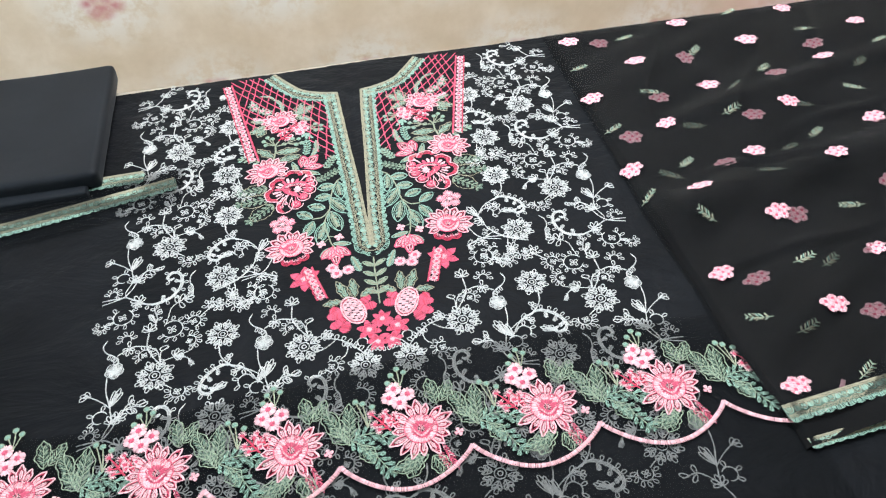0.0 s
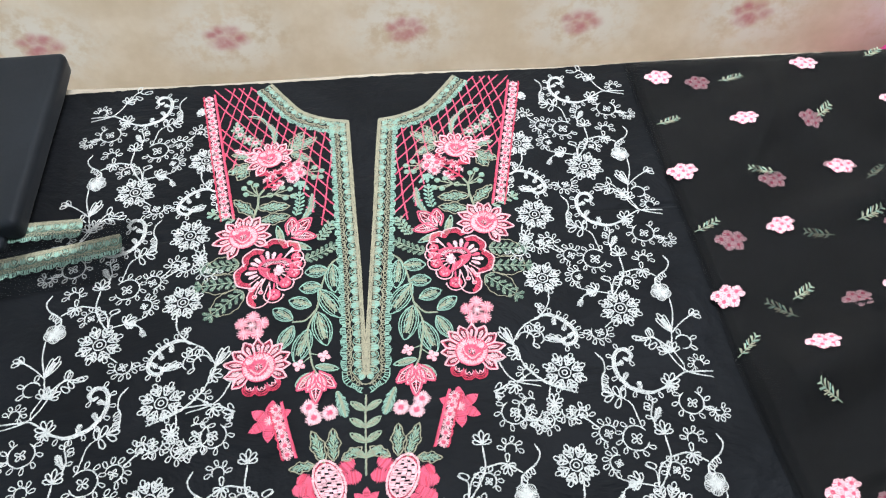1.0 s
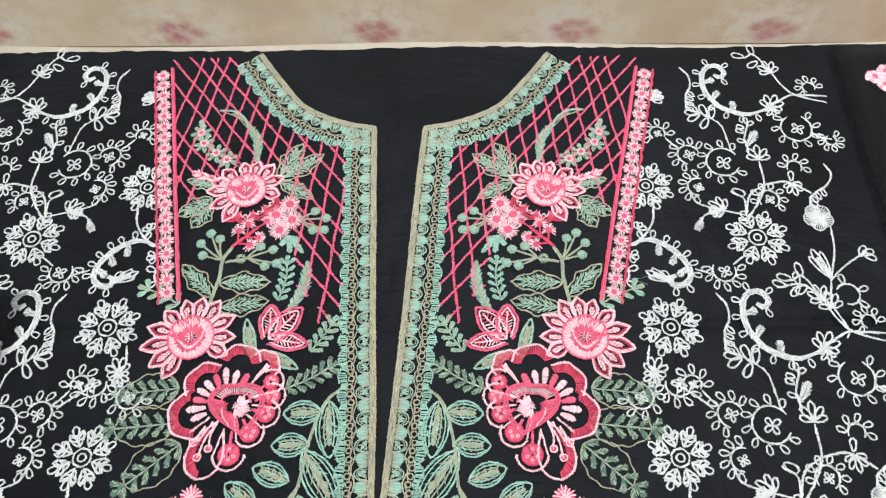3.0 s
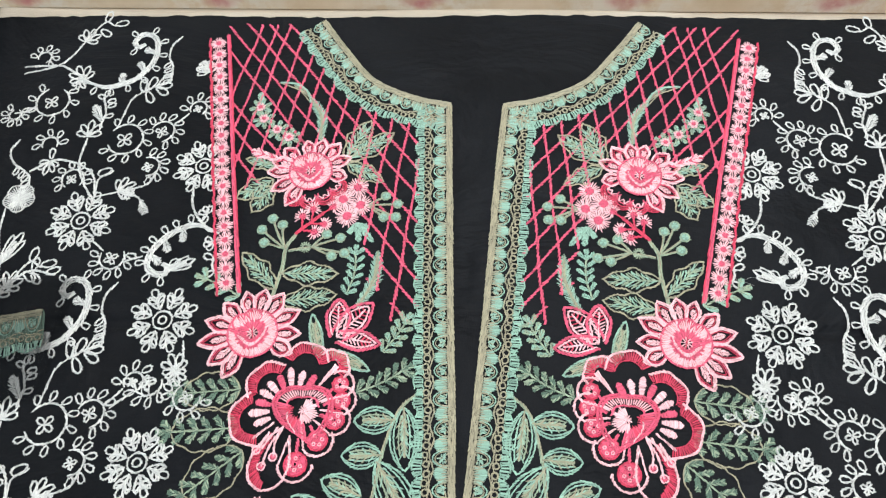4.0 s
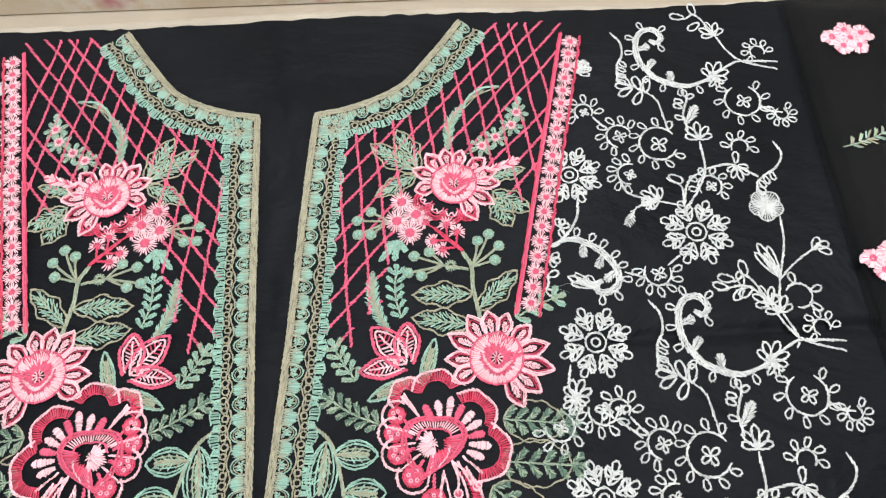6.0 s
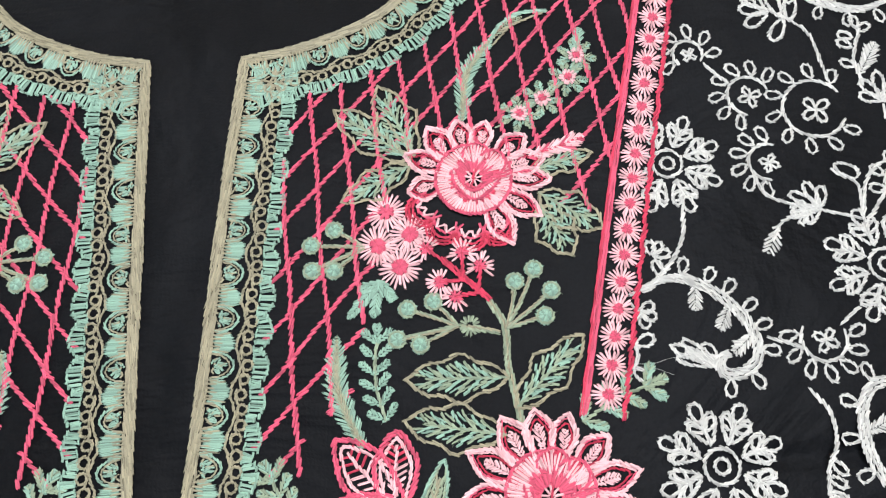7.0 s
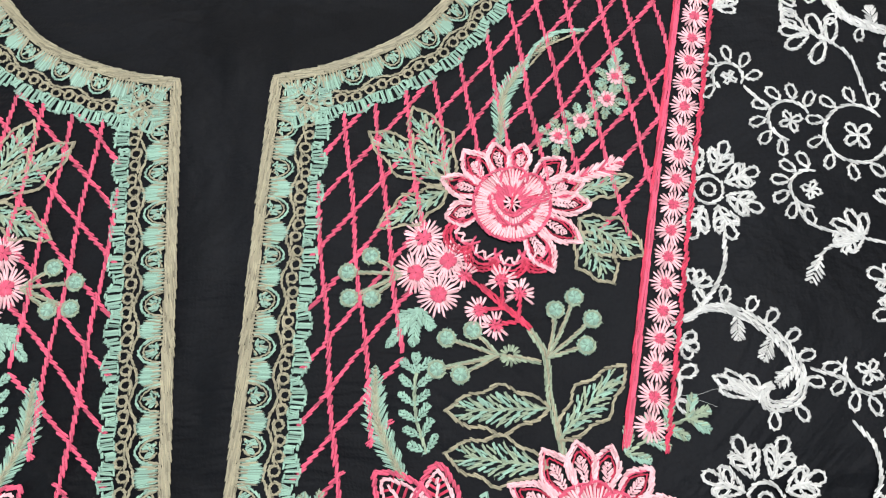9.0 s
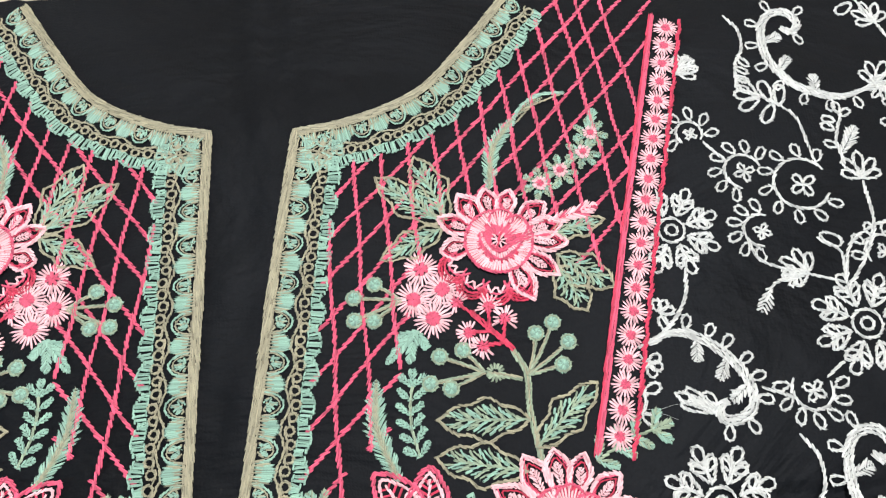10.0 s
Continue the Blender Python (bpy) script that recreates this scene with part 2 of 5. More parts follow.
    def burst(self, x, y, r0, r1, n, c, w=0.7, z=0.0):
        a0 = self.rnd.uniform(0, 6)
        for i in range(n):
            a, k = a0 + 2 * math.pi * i / n, self.rnd.uniform(0.88, 1.1)
            a += self.rnd.uniform(-1.1, 1.1) / n
            self.st((x + r0 * math.cos(a), y + r0 * math.sin(a)), (x + r1 * k * math.cos(a), y + r1 * k * math.sin(a)), w, c, z=z)

    def sides(self, pts, length, c, slant=50, pitch=1.0, w=0.75, z=0.0, both=True, taper=True):
        """Stitches out of a line to both sides, as barbs of a feather."""
        q, d = evenly(pts, pitch)
        for i, (p, e) in enumerate(zip(q, d)):
            t = i / max(1, len(q) - 1)
            l = length * (math.sin(math.pi * min(1, 0.12 + 0.86 * t)) ** 0.7 if taper else 1) * self.rnd.uniform(0.78, 1.14)
            a = math.atan2(e[1], e[0]) + self.rnd.uniform(-0.12, 0.12)
            for s in ((1, -1) if both else (1,)):
                b = a + s * radians(slant)
                self.st(p, p + l * np.array((math.cos(b), math.sin(b))), w, c if not isinstance(c, tuple) else self.rnd.choice(c), z=z)

    def mesh(self, name):
        return mesh_of(name, [(x / 1000, y / 1000, z / 1000) for x, y, z in self.v], self.f, ALL, self.c, True)


# ---- embroidered motifs ----
def rosette(s, x, y, r):
    s.ring(x, y, r * 0.27, W, 1.3)
    s.ring(x, y, r * 0.12, W, 1.3)
    for k in range(8):
        a = 45 * k + 20
        u = np.array((math.cos(radians(a)), math.sin(radians(a))))
        p = np.array((x, y)) + u * r * 0.36
        s.loop(*(p + u * r * 0.33), a, r * 0.31, r * 0.22, W, 1.2)
        for d in (-1, 1):
            s.loop(*p, a + 24 * d, r * 0.48, r * 0.17, W, 1.3)
            s.loop(*(p + u * r * 0.2), a + 58 * d, r * 0.27, r * 0.14, W, 1.3)
        s.rope([p, p + u * r * 0.36], 1.4, W)


def lily(s, x, y, ang, k=1.0):
    for d, l in ((0, 10), (38, 9), (-38, 9), (75, 7), (-75, 7)):
        s.loop(x, y, ang + d, l * k, 3.6 * k, W, 1.3)


def bloom(s, x, y, k=1.0, a=0):
    for d in (0, 95, 180, 265):
        s.loop(x, y, a + d, 5 * k, 3.2 * k, W, 1.2)


def curl(s, x, y, r, a0, sweep, flower=1.0, loops=6, length=5.5):
    line = arc(x, y, r, a0, sweep)
    s.rope(line, 1.4, W)
    side = 1 if sweep > 0 else -1
    for i in range(loops):
        t = (i + 0.5) / loops
        a = a0 + sweep * t
        s.loop(x + (r + 0.8) * math.cos(radians(a)), y + (r + 0.8) * math.sin(radians(a)), a + 25 * side, length, 3.4, W, 1.1)
    if flower:
        bloom(s, x + 0.5, y - 0.5, flower * min(1, r / 8), a0)


def plume(s, pts, inner, loops=10):
    """A heavy scroll, loops along its outer side and tufts on the inner one."""
    line = curve(pts, 10)
    q, d = evenly(line, 1.0)
    for o in (-1.0, 0.2, 1.3):
        s.rope([p + np.array((-e[1], e[0])) * o * min(1, 0.35 + 1.3 * math.sin(math.pi * min(1, i / len(q) + 0.08))) for i, (p, e) in enumerate(zip(q, d))], 1.5, W, 2.0, z=0.2)
    for i in range(loops):
        j = int((i + 0.6) / (loops + 0.6) * (len(q) - 1))
        n = np.array((-d[j][1], d[j][0])) * -inner
        a = math.degrees(math.atan2(n[1], n[0]))
        s.loop(*(q[j] + n * 1.2), a, 5.2, 3.4, W, 1.1)
    for f in (0.42, 0.58, 0.76):
        j = int(f * (len(q) - 1))
        n = np.array((-d[j][1], d[j][0])) * inner
        tip = q[j] + n * 8 + d[j] * -3
        s.sides([q[j], tip], 3.6, W, 40, 1.0, 0.8)


def twig(s, pts, leaf):
    line = curve(pts, 8)
    s.rope(line, 1.5, W)
    q, d = evenly(line, 4.2)
    for i, (p, e) in enumerate(zip(q, d)):
        if i >= len(q) * 0.45:
            s.loop(*p, math.degrees(math.atan2(e[1], e[0])) + leaf * 70, 5.2, 2.8, W, 1.2)


def fan(s, x, y, ang, k=1.0):
    for d, l, w in ((0, 20, 4.5), (13, 17, 4), (-13, 17, 4), (0, 14, 2)):
        s.loop(x, y, ang + d, l * k, w * k, W, 1.3)


def full_bud(s, x, y, r):
    """A solid blossom: five satin lobes, each edged with a cord."""
    for k in range(5):
        d = 72 * k + 50
        a = radians(d)
        cx, cy = x + r * 0.52 * math.cos(a), y + r * 0.52 * math.sin(a)
        s.fill(arc(cx, cy, r * 0.5, d - 105, 210, 14), arc(x, y, r * 0.10, d - 60, 120, 14), 0.8, 0.85, W, 0.05, 0.12)
        s.rope(arc(cx, cy, r * 0.52, d - 110, 220), 1.1, W, 1.8, 0.3)
    s.burst(x, y, 0, r * 0.35, 9, W, 0.9, 0.3)


def petal_lines(x, y, a, r0, r1, half, tip=1.0):
    u = np.array((math.cos(radians(a)), math.sin(radians(a))))
    n = np.array((-u[1], u[0]))
    c = np.array((x, y))
    one = curve([c + u * r0 + n * half * 0.55, c + u * (r0 + (r1 - r0) * 0.5) + n * half, c + u * (r0 + (r1 - r0) * 0.85) + n * half * 0.5 * tip, c + u * r1], 4)
    two = curve([c + u * r0 - n * half * 0.55, c + u * (r0 + (r1 - r0) * 0.5) - n * half, c + u * (r0 + (r1 - r0) * 0.85) - n * half * 0.5 * tip, c + u * r1], 4)
    return one, two, u


def sunflower(s, x, y, r, tips=(), n=12, turn=0, lush=0.105):
    """Pointed petals: a blush cord, a wine line and blush chevrons inside; tips: the angle and length of each petal."""
    tips = tips or [(turn + 360 / n * k + s.rnd.uniform(-4, 4), r * s.rnd.uniform(0.86, 1.16)) for k in range(n)]
    n = max(n, 12)
    for k, (a, rr) in enumerate(tips):
        half = r * s.rnd.uniform(1.85, 2.3) / n
        one, two, u = petal_lines(x, y, a, r * 0.48, rr, half, 0.8)
        s.rope(one + two[::-1], 1.15, B, 1.7, 0.35)
        i1, i2, _ = petal_lines(x, y, a, r * 0.5, rr * 0.955, half * 0.8, 0.8)
        s.rope(i1, 0.55, P if k % 3 else B, 1.6, 0.25)
        s.rope(i2, 0.55, B if k % 3 else P, 1.6, 0.25)
        i1, i2, _ = petal_lines(x, y, a, r * 0.5, rr * 0.9, half * 0.62, 0.8)
        s.rope(i1 + i2[::-1], 0.55, X, 1.5, 0.1)
        side = np.array((-u[1], u[0])) * half * s.rnd.uniform(-0.25, 0.25)
        mid = [np.array((x, y)) + u * r * 0.5 + side, np.array((x, y)) + u * (r * 0.5 + (rr - r * 0.5) * s.rnd.uniform(0.5, 0.66))]
        s.sides(mid, r * lush, B, 40, 0.95, 0.62, 0.15)


def flower_centre(s, x, y, r):
    """A ring of blush satin, two fanned lobes and a rose heart with a small open eye, loosely sewn."""
    c = r * 0.57

    def line(*pts):
        return curve([(x + c * a, y + c * b) for a, b in pts], 6)
    for q in np.arange(0.26 * c, 0.97 * c, 0.8):
        s.rope(arc(x, y, q, s.rnd.uniform(0, 360), 361), 1.0, P if q < 0.66 * c else R, 1.8, 0.0)
    s.fill(arc(x, y, c * 0.99, 108, 292, 48), arc(x + 0.05 * c, y - 0.03 * c, c * 0.61, 108, 286, 48), 0.86, 0.84, B, 0.45, 0.22)
    s.rope(arc(x, y, c, 100, 300, 40), 0.95, P, 1.7, 0.75)
    for a in (20, 63):
        s.fill(arc(x, y, c * 0.97, a, 41, 10), arc(x, y, c * 0.50, a + 5, 30, 10), 0.85, 0.7, B, 0.5, 0.3)
        m = radians(a + 20)
        s.rope(arc(x + 0.66 * c * math.cos(m), y + 0.66 * c * math.sin(m), c * 0.36, a - 85, 210), 0.85, P, 1.6, 0.8)
    s.fill(arc(x, y, c * 0.52, 10, 165, 20), arc(x, y, c * 0.22, 10, 165, 20), 0.8, 0.75, P, 0.6, 0.25)
    outer, inner = line((-0.58, 0.24), (-0.46, -0.18), (-0.02, -0.60), (0.42, -0.36), (0.70, -0.04)), line((-0.44, 0.22), (-0.32, -0.10), (-0.02, -0.38), (0.28, -0.22), (0.52, 0.02))
    s.fill(outer, inner, 0.85, 0.7, B, 0.6, 0.25)
    s.rope(outer, 0.8, P, 1.6, 0.9)
    s.rope(inner, 0.85, P, 1.6, 0.95)
    for o in (0, 0.08):
        s.rope(line((0.26, -0.20 + o), (0.58, -0.06 + o), (0.96, 0.10 + o)), 0.85, P, 1.7, 0.9)
    s.rope(line((-0.40, 0.10), (-0.22, -0.12), (0.0, -0.26)), 0.9, P, 1.6, 0.8)
    s.burst(x, y, c * 0.03, c * 0.27, 9, B, 0.65, 1.0)
    s.rope(line((-0.06, -0.24), (0.0, 0.0), (0.04, 0.22)), 0.7, R, 1.5, 1.2)


def daisy(s, x, y, r, n=26):
    s.burst(x, y, r * 0.35, r * 1.1, n, B, 0.75)
    for k in range(3):
        s.burst(x, y, 0.1, r * 0.45, 7, P, 1.0, 0.3)


def berry(s, x, y, r, c=M):
    s.burst(x, y, r * 0.3, r, 16, c, 0.9)
    s.burst(x, y, 0, r * 0.6, 9, c, 1.0, 0.4)
    s.ring(x, y, r * 0.85, S, 0.8, 0.3)


def stem(s, pts, c=S, w=1.3, strands=2):
    line = curve(pts, 8)
    q, d = evenly(line, 1.5)
    for k in range(strands):
        w *= 0.9
        o = (k - (strands - 1) / 2) * w * 0.7
        s.rope([p + np.array((-e[1], e[0])) * o for p, e in zip(q, d)], w, G if c == S and k % 2 else c, 2.0)


def open_leaf(s, x0, y0, x1, y1, half, c=G, inner=M, bend=0.0):
    """An outlined leaf, wavy edged, with slanting veins."""
    a, b = np.array((x0, y0), float), np.array((x1, y1), float)
    u = b - a
    l = np.hypot(*u)
    u /= l
    n = np.array((-u[1], u[0]))

    def at(t, k):
        return a + u * l * t + n * (half * k * (math.sin(math.pi * min(1, t * 1.02)) ** 0.75) + bend * math.sin(math.pi * t)) + n * k * 1.1 * math.sin(t * 17 + half) * math.sin(math.pi * t)
    one, two = [at(i / 16, 1) for i in range(17)], [at(i / 16, -1) for i in range(17)]
    s.rope(one, 0.95, c)
    s.rope(two, 0.95, c)
    s.rope([at(i / 10, 0) for i in range(9)], 0.85, S if c == G else c, z=0.1)
    m = max(3, int(l / 3.7))
    for i in range(m):
        t = 0.08 + 0.7 * i / m
        for k in (1, -1):
            p, q = at(t, 0), at(min(0.94, t + 0.17), k * 0.7)
            s.rope([p, (p + q) / 2 + u * 0.6, q], 0.85, inner if (i + (k > 0)) % 2 else S, 1.9, 0.05)
            s.rope([p * 0.55 + q * 0.45 + u * 1.3, q + u * 1.5 - n * k * 0.8], 0.6, S if (i + (k > 0)) % 2 else inner, 1.7)


def satin_leaf(s, x0, y0, x1, y1, half, c=M, edge=M, vein=S):
    a, b = np.array((x0, y0), float), np.array((x1, y1), float)
    u = (b - a) / np.hypot(*(b - a))
    n = np.array((-u[1], u[0]))
    l = np.hypot(*(b - a))

    def at(t, k):
        return a + u * l * t + n * half * k * math.sin(math.pi * t) ** 0.7
    mid = [at(i / 14, 0) for i in range(15)]
    for k in (1, -1):
        s.rope([at(i / 14, k) for i in range(15)], 0.95, edge, 1.8)
        s.rope([at(0.06 + i / 14 * 0.86, k * 0.74) for i in range(15)], 0.75, c, 1.9)
        s.rope([at(0.12 + i / 14 * 0.66, k * 0.40) for i in range(15)], 0.75, vein if k > 0 else c, 2.0)
        for i in range(4):
            s.st(at(0.18 + 0.17 * i, 0), at(0.32 + 0.17 * i, k * 0.6), 0.7, s.rnd.choice((c, vein, G)), z=0.2)
    s.sides(mid[1:12], half * 0.56, (vein, vein, c, G), 28, 0.9, 0.7, 0.1)
    s.rope(mid[:12], 0.8, G, 1.8, z=0.3)


def feather(s, pts, length, c=M, mid=S):
    line = curve(pts, 10)
    s.sides(line, length, c, 42, 1.15, 0.7)
    s.sides(line, length * 0.5, mid, 26, 0.95, 0.65, 0.35)
    s.sides(line, length * 0.35, G, 20, 1.3, 0.6, 0.5)


def fern(s, pts, leaf, c=M, pitch=5.0):
    line = curve(pts, 8)
    s.rope(line, 0.9, S)
    q, d = evenly(line, pitch)
    for i, (p, e) in enumerate(zip(q, d)):
        a = math.atan2(e[1], e[0])
        for k in (1, -1):
            b = a + k * 0.85
            tip = p + leaf * np.array((math.cos(b), math.sin(b)))
            s.sides([p, tip], leaf * 0.46, c, 30, 1.05, 0.7)
    s.sides([q[-1], q[-1] + d[-1] * leaf], leaf * 0.46, c, 30, 1.05, 0.7)


def comb(s, x, y, ang, k=1.0):
    """Rose stalk with blush tufts on its twigs."""
    u = np.array((math.cos(radians(ang)), math.sin(radians(ang))))
    n = np.array((-u[1], u[0]))
    p = np.array((x, y), float)
    for o in (-0.6, 0.3):
        s.rope([p + n * o, p + u * 16 * k + n * o], 0.95, R)
    for t, d in ((0.2, 52), (0.25, -52), (0.55, 48), (0.6, -46), (1.0, 4)):
        q = p + u * 15 * k * t
        v = np.array((math.cos(radians(ang + d)), math.sin(radians(ang + d))))
        e = q + v * 6.5 * k
        s.rope([q, e], 1.1, R, z=0.2)
        s.burst(*e, 0.2, 2.0 * k, 9, P, 0.8, 0.25)
        for g in range(-6, 7):
            b = radians(ang + d + g * 21 + s.rnd.uniform(-5, 5))
            v2 = np.array((math.cos(b), math.sin(b)))
            s.st(e + 1.5 * k * v2, e + 4.0 * k * v2 * s.rnd.uniform(0.82, 1.12), 0.72, B, z=0.3)


def tufted(s, x, y, r, c=P, n=5, heart=B):
    """A lump of shaggy satin petals."""
    for k in range(n):
        a = radians(360 / n * k + 20)
        ex, ey = x + r * 0.64 * math.cos(a), y + r * 0.64 * math.sin(a)
        s.burst(ex, ey, 0, r * 0.41, 20, c, 1.0, 0.1 * (k % 3))
        s.burst(ex, ey, r * 0.16, r * 0.43, 15, heart, 0.8, 0.4)
        s.burst(ex, ey, r * 0.02, r * 0.24, 8, heart, 0.9, 0.6)
    s.burst(x, y, 0, r * 0.3, 10, heart, 1.0, 0.7)


def star(s, x, y, r, c=P, n=6, turn=90):
    for k in range(n):
        one, two, u = petal_lines(x, y, turn + 360 / n * k, r * 0.12, r, r * 0.24)
        s.fill(one, two, 0.8, 0.9, (c, c, c, R))
        s.rope(one + two[::-1], 0.8, c, z=0.2)
    s.burst(x, y, 0, r * 0.25, 12, B, 0.9, 0.5)


# ---- the room ----
def printed_wall():
    """Cream wall with a faded half-drop print: dusty rose pads and toes on off-white clouds."""
    m, nt, b = nodes_of("cream_printed_wall", 0.6)
    tc = nt.nodes.new("ShaderNodeTexCoord")
    wob = add(nt, "ShaderNodeTexNoise", Scale=38.0, Detail=3.0)
    link(nt, tc, "Object", wob, "Vector")

    def math_node(op, a, c=None, d=None):
        n = nt.nodes.new("ShaderNodeMath")
        n.operation = op
        for i, v in enumerate((a, c, d)):
            if v is None:
                continue
            if isinstance(v, (int, float)):
                n.inputs[i].default_value = v
            else:
                nt.links.new(v, n.inputs[i])
        return n.outputs[0]
    sep = nt.nodes.new("ShaderNodeSeparateXYZ")
    link(nt, tc, "Object", sep, "Vector")
    sc = nt.nodes.new("ShaderNodeSeparateColor")
    link(nt, wob, "Color", sc, "Color")
    x = math_node("ADD", sep.outputs["X"], math_node("MULTIPLY", math_node("SUBTRACT", sc.outputs[0], 0.5), 0.014))
    z = math_node("ADD", sep.outputs["Z"], math_node("MULTIPLY", math_node("SUBTRACT", sc.outputs[1], 0.5), 0.014))
    PX, PZ = 0.357, 0.235
    row = math_node("FLOOR", math_node("DIVIDE", math_node("ADD", z, 0.428 + PZ / 2), PZ))
    zz = math_node("SUBTRACT", math_node("ADD", z, 0.428), math_node("MULTIPLY", row, PZ))
    odd = math_node("MULTIPLY", math_node("MODULO", math_node("ABSOLUTE", row), 2.0), PX / 2)
    xs = math_node("ADD", math_node("SUBTRACT", x, 0.077 - PX / 2), odd)
    xx = math_node("SUBTRACT", math_node("FLOORED_MODULO", xs, PX), PX / 2)

    def blob(cx, cz, rx, rz, soft):
        d = math_node("SQRT", math_node("ADD", math_node("POWER", math_node("DIVIDE", math_node("SUBTRACT", xx, cx), rx), 2.0),
                                        math_node("POWER", math_node("DIVIDE", math_node("SUBTRACT", zz, cz), rz), 2.0)))
        n = nt.nodes.new("ShaderNodeMapRange")
        n.interpolation_type = "SMOOTHSTEP"
        n.inputs["From Min"].default_value, n.inputs["From Max"].default_value = 1 - soft, 1 + soft
        n.inputs["To Min"].default_value, n.inputs["To Max"].default_value = 1, 0
        nt.links.new(d, n.inputs["Value"])
        return n.outputs["Result"]
    paw = blob(-0.004, -0.011, 0.026, 0.017, 0.6)
    for cx, cz, r in ((-0.027, 0.009, 0.011), (-0.009, 0.017, 0.012), (0.012, 0.014, 0.013), (0.029, -0.001, 0.012)):
        paw = math_node("MAXIMUM", paw, blob(cx, cz, r * 1.2, r, 0.85))
    cloud = blob(0, 0.005, 0.115, 0.082, 0.6)
    n = add(nt, "ShaderNodeTexNoise", Scale=26.0, Detail=5.0, Roughness=0.7)
    link(nt, tc, "Object", n, "Vector")
    r = ramp(nt, [(0.38, (0, 0, 0)), (0.56, (1, 1, 1))])
    link(nt, n, "Fac", r, "Fac")
    cloud = math_node("MULTIPLY", cloud, r.outputs["Color"])
    big = add(nt, "ShaderNodeTexNoise", Scale=7.0, Detail=6.0, Roughness=0.65)
    link(nt, tc, "Object", big, "Vector")
    base = ramp(nt, [(0.3, (0.62, 0.50, 0.35)), (0.5, (0.69, 0.57, 0.42)), (0.7, (0.78, 0.67, 0.53))])
    link(nt, big, "Fac", base, "Fac")
    fade = add(nt, "ShaderNodeTexNoise", Scale=55.0, Detail=3.0)
    link(nt, tc, "Object", fade, "Vector")
    fr = ramp(nt, [(0.3, (0.45, 0.45, 0.45)), (0.65, (0.95, 0.95, 0.95))])
    link(nt, fade, "Fac", fr, "Fac")
    m1 = nt.nodes.new("ShaderNodeMixRGB")
    m1.inputs[2].default_value = (0.78, 0.72, 0.63, 1)
    nt.links.new(cloud, m1.inputs[0])
    link(nt, base, "Color", m1, 1)
    m2 = nt.nodes.new("ShaderNodeMixRGB")
    m2.inputs[2].default_value = (0.52, 0.20, 0.21, 1)
    nt.links.new(math_node("MULTIPLY", paw, fr.outputs["Color"]), m2.inputs[0])
    link(nt, m1, "Color", m2, 1)
    link(nt, m2, "Color", b, "Base Color")
    return m


PRINT = printed_wall()
for name, dims, mat in (("wall_back", (-2.2, 2.4, 0.70, 0.80, -0.70, 1.9), PRINT), ("wall_left", (-2.3, -2.2, -2.6, 0.8, -0.70, 1.9), PAINT),
                        ("wall_right", (2.4, 2.5, -2.6, 0.8, -0.70, 1.9), PAINT), ("wall_front", (-2.3, 2.5, -2.7, -2.6, -0.70, 1.9), PAINT),
                        ("floor", (-2.3, 2.5, -2.7, 0.8, -0.76, -0.70), FLOOR), ("ceiling", (-2.3, 2.5, -2.7, 0.8, 1.9, 2.0), PAINT)):
    tagged(new(name, box(name, *dims, mat)), kind="structure")

table = tagged(new("table"), "wide wooden table under a cream cloth cover", "table")
part("tabletop", box("tabletop", -1.25, 1.25, -1.30, 0.066, -0.040, -0.008, WOOD), table)
for lx in (-1.18, 1.18):
    for ly in (-1.22, -0.02):
        part("leg", box("leg", lx - 0.03, lx + 0.03, ly - 0.03, ly + 0.03, -0.70, -0.040, WOOD), table)
cover = tagged(new("table_cover", sheet("table_cover", 60, 400, lambda u, v: (-1.27 + 2.54 * u, -1.32 + 1.399 * v + 0.002 * math.sin(u * 40), -0.0035 - (0.06 * ((v - 0.996) / 0.004) ** 2 if v > 0.996 else 0)), COVER, 0.002)),
               "cream cotton cover lying flat over the wooden table", "table cover")
bundle = tagged(new("magenta_cloth", sheet("magenta_cloth", 24, 24, lambda u, v: (0.99 + 0.26 * u, 0.47 + 0.20 * v, -0.70 + 0.31 * math.sin(math.pi * u) ** 0.4 * math.sin(math.pi * v) ** 0.4 + 0.01 * math.sin(17 * u + 9 * v)), MAGENTA)),
                "crumpled magenta cloth bundle lying by the wall", "cloth")

# ---- the shirt ----
kameez = tagged(new("kameez"), "black cotton shirt piece with white, rose and mint embroidery, laid flat", "shirt")
rag = random.Random(5)
EDGE = [rag.uniform(-1, 1) for _ in range(200)]


def shirt_cloth(u, v):
    x, y = -0.62 + 1.24 * u, -0.98 + 1.047 * v
    if v > 0.995:
        y = 0.0640 + 0.004 * min(1, max(-1, x / 0.3)) * 0.5 + 0.0016 * math.exp(-(x / 0.1) ** 2) + 0.0009 * math.sin(x * 23) + 0.0007 * EDGE[int(u * 199)]
    z = 0.0
    for y0, k in ((-0.138 + 0.01 * x, 0.0026), (-0.118 - 0.06 * abs(x), 0.0008)):
        z -= k * math.exp(-((y - y0) / 0.0030) ** 2) * min(1, max(0, abs(x) - 0.13) / 0.05)
    z -= 0.0006 * math.exp(-((x - 0.012 - 0.1 * max(0, y)) / 0.002) ** 2) * (y > -0.02)
    open_neck = math.exp(-(x / 0.011) ** 2) * (0.15 + (y > -0.15) * 0.85)
    z += open_neck * (0.0009 * math.sin(x * 420 + 3 * math.sin(y * 30)) + 0.0004 * math.sin(x * 310 + y * 60) + 0.0003 * math.sin(y * 190 + x * 90))
    return x, y, z


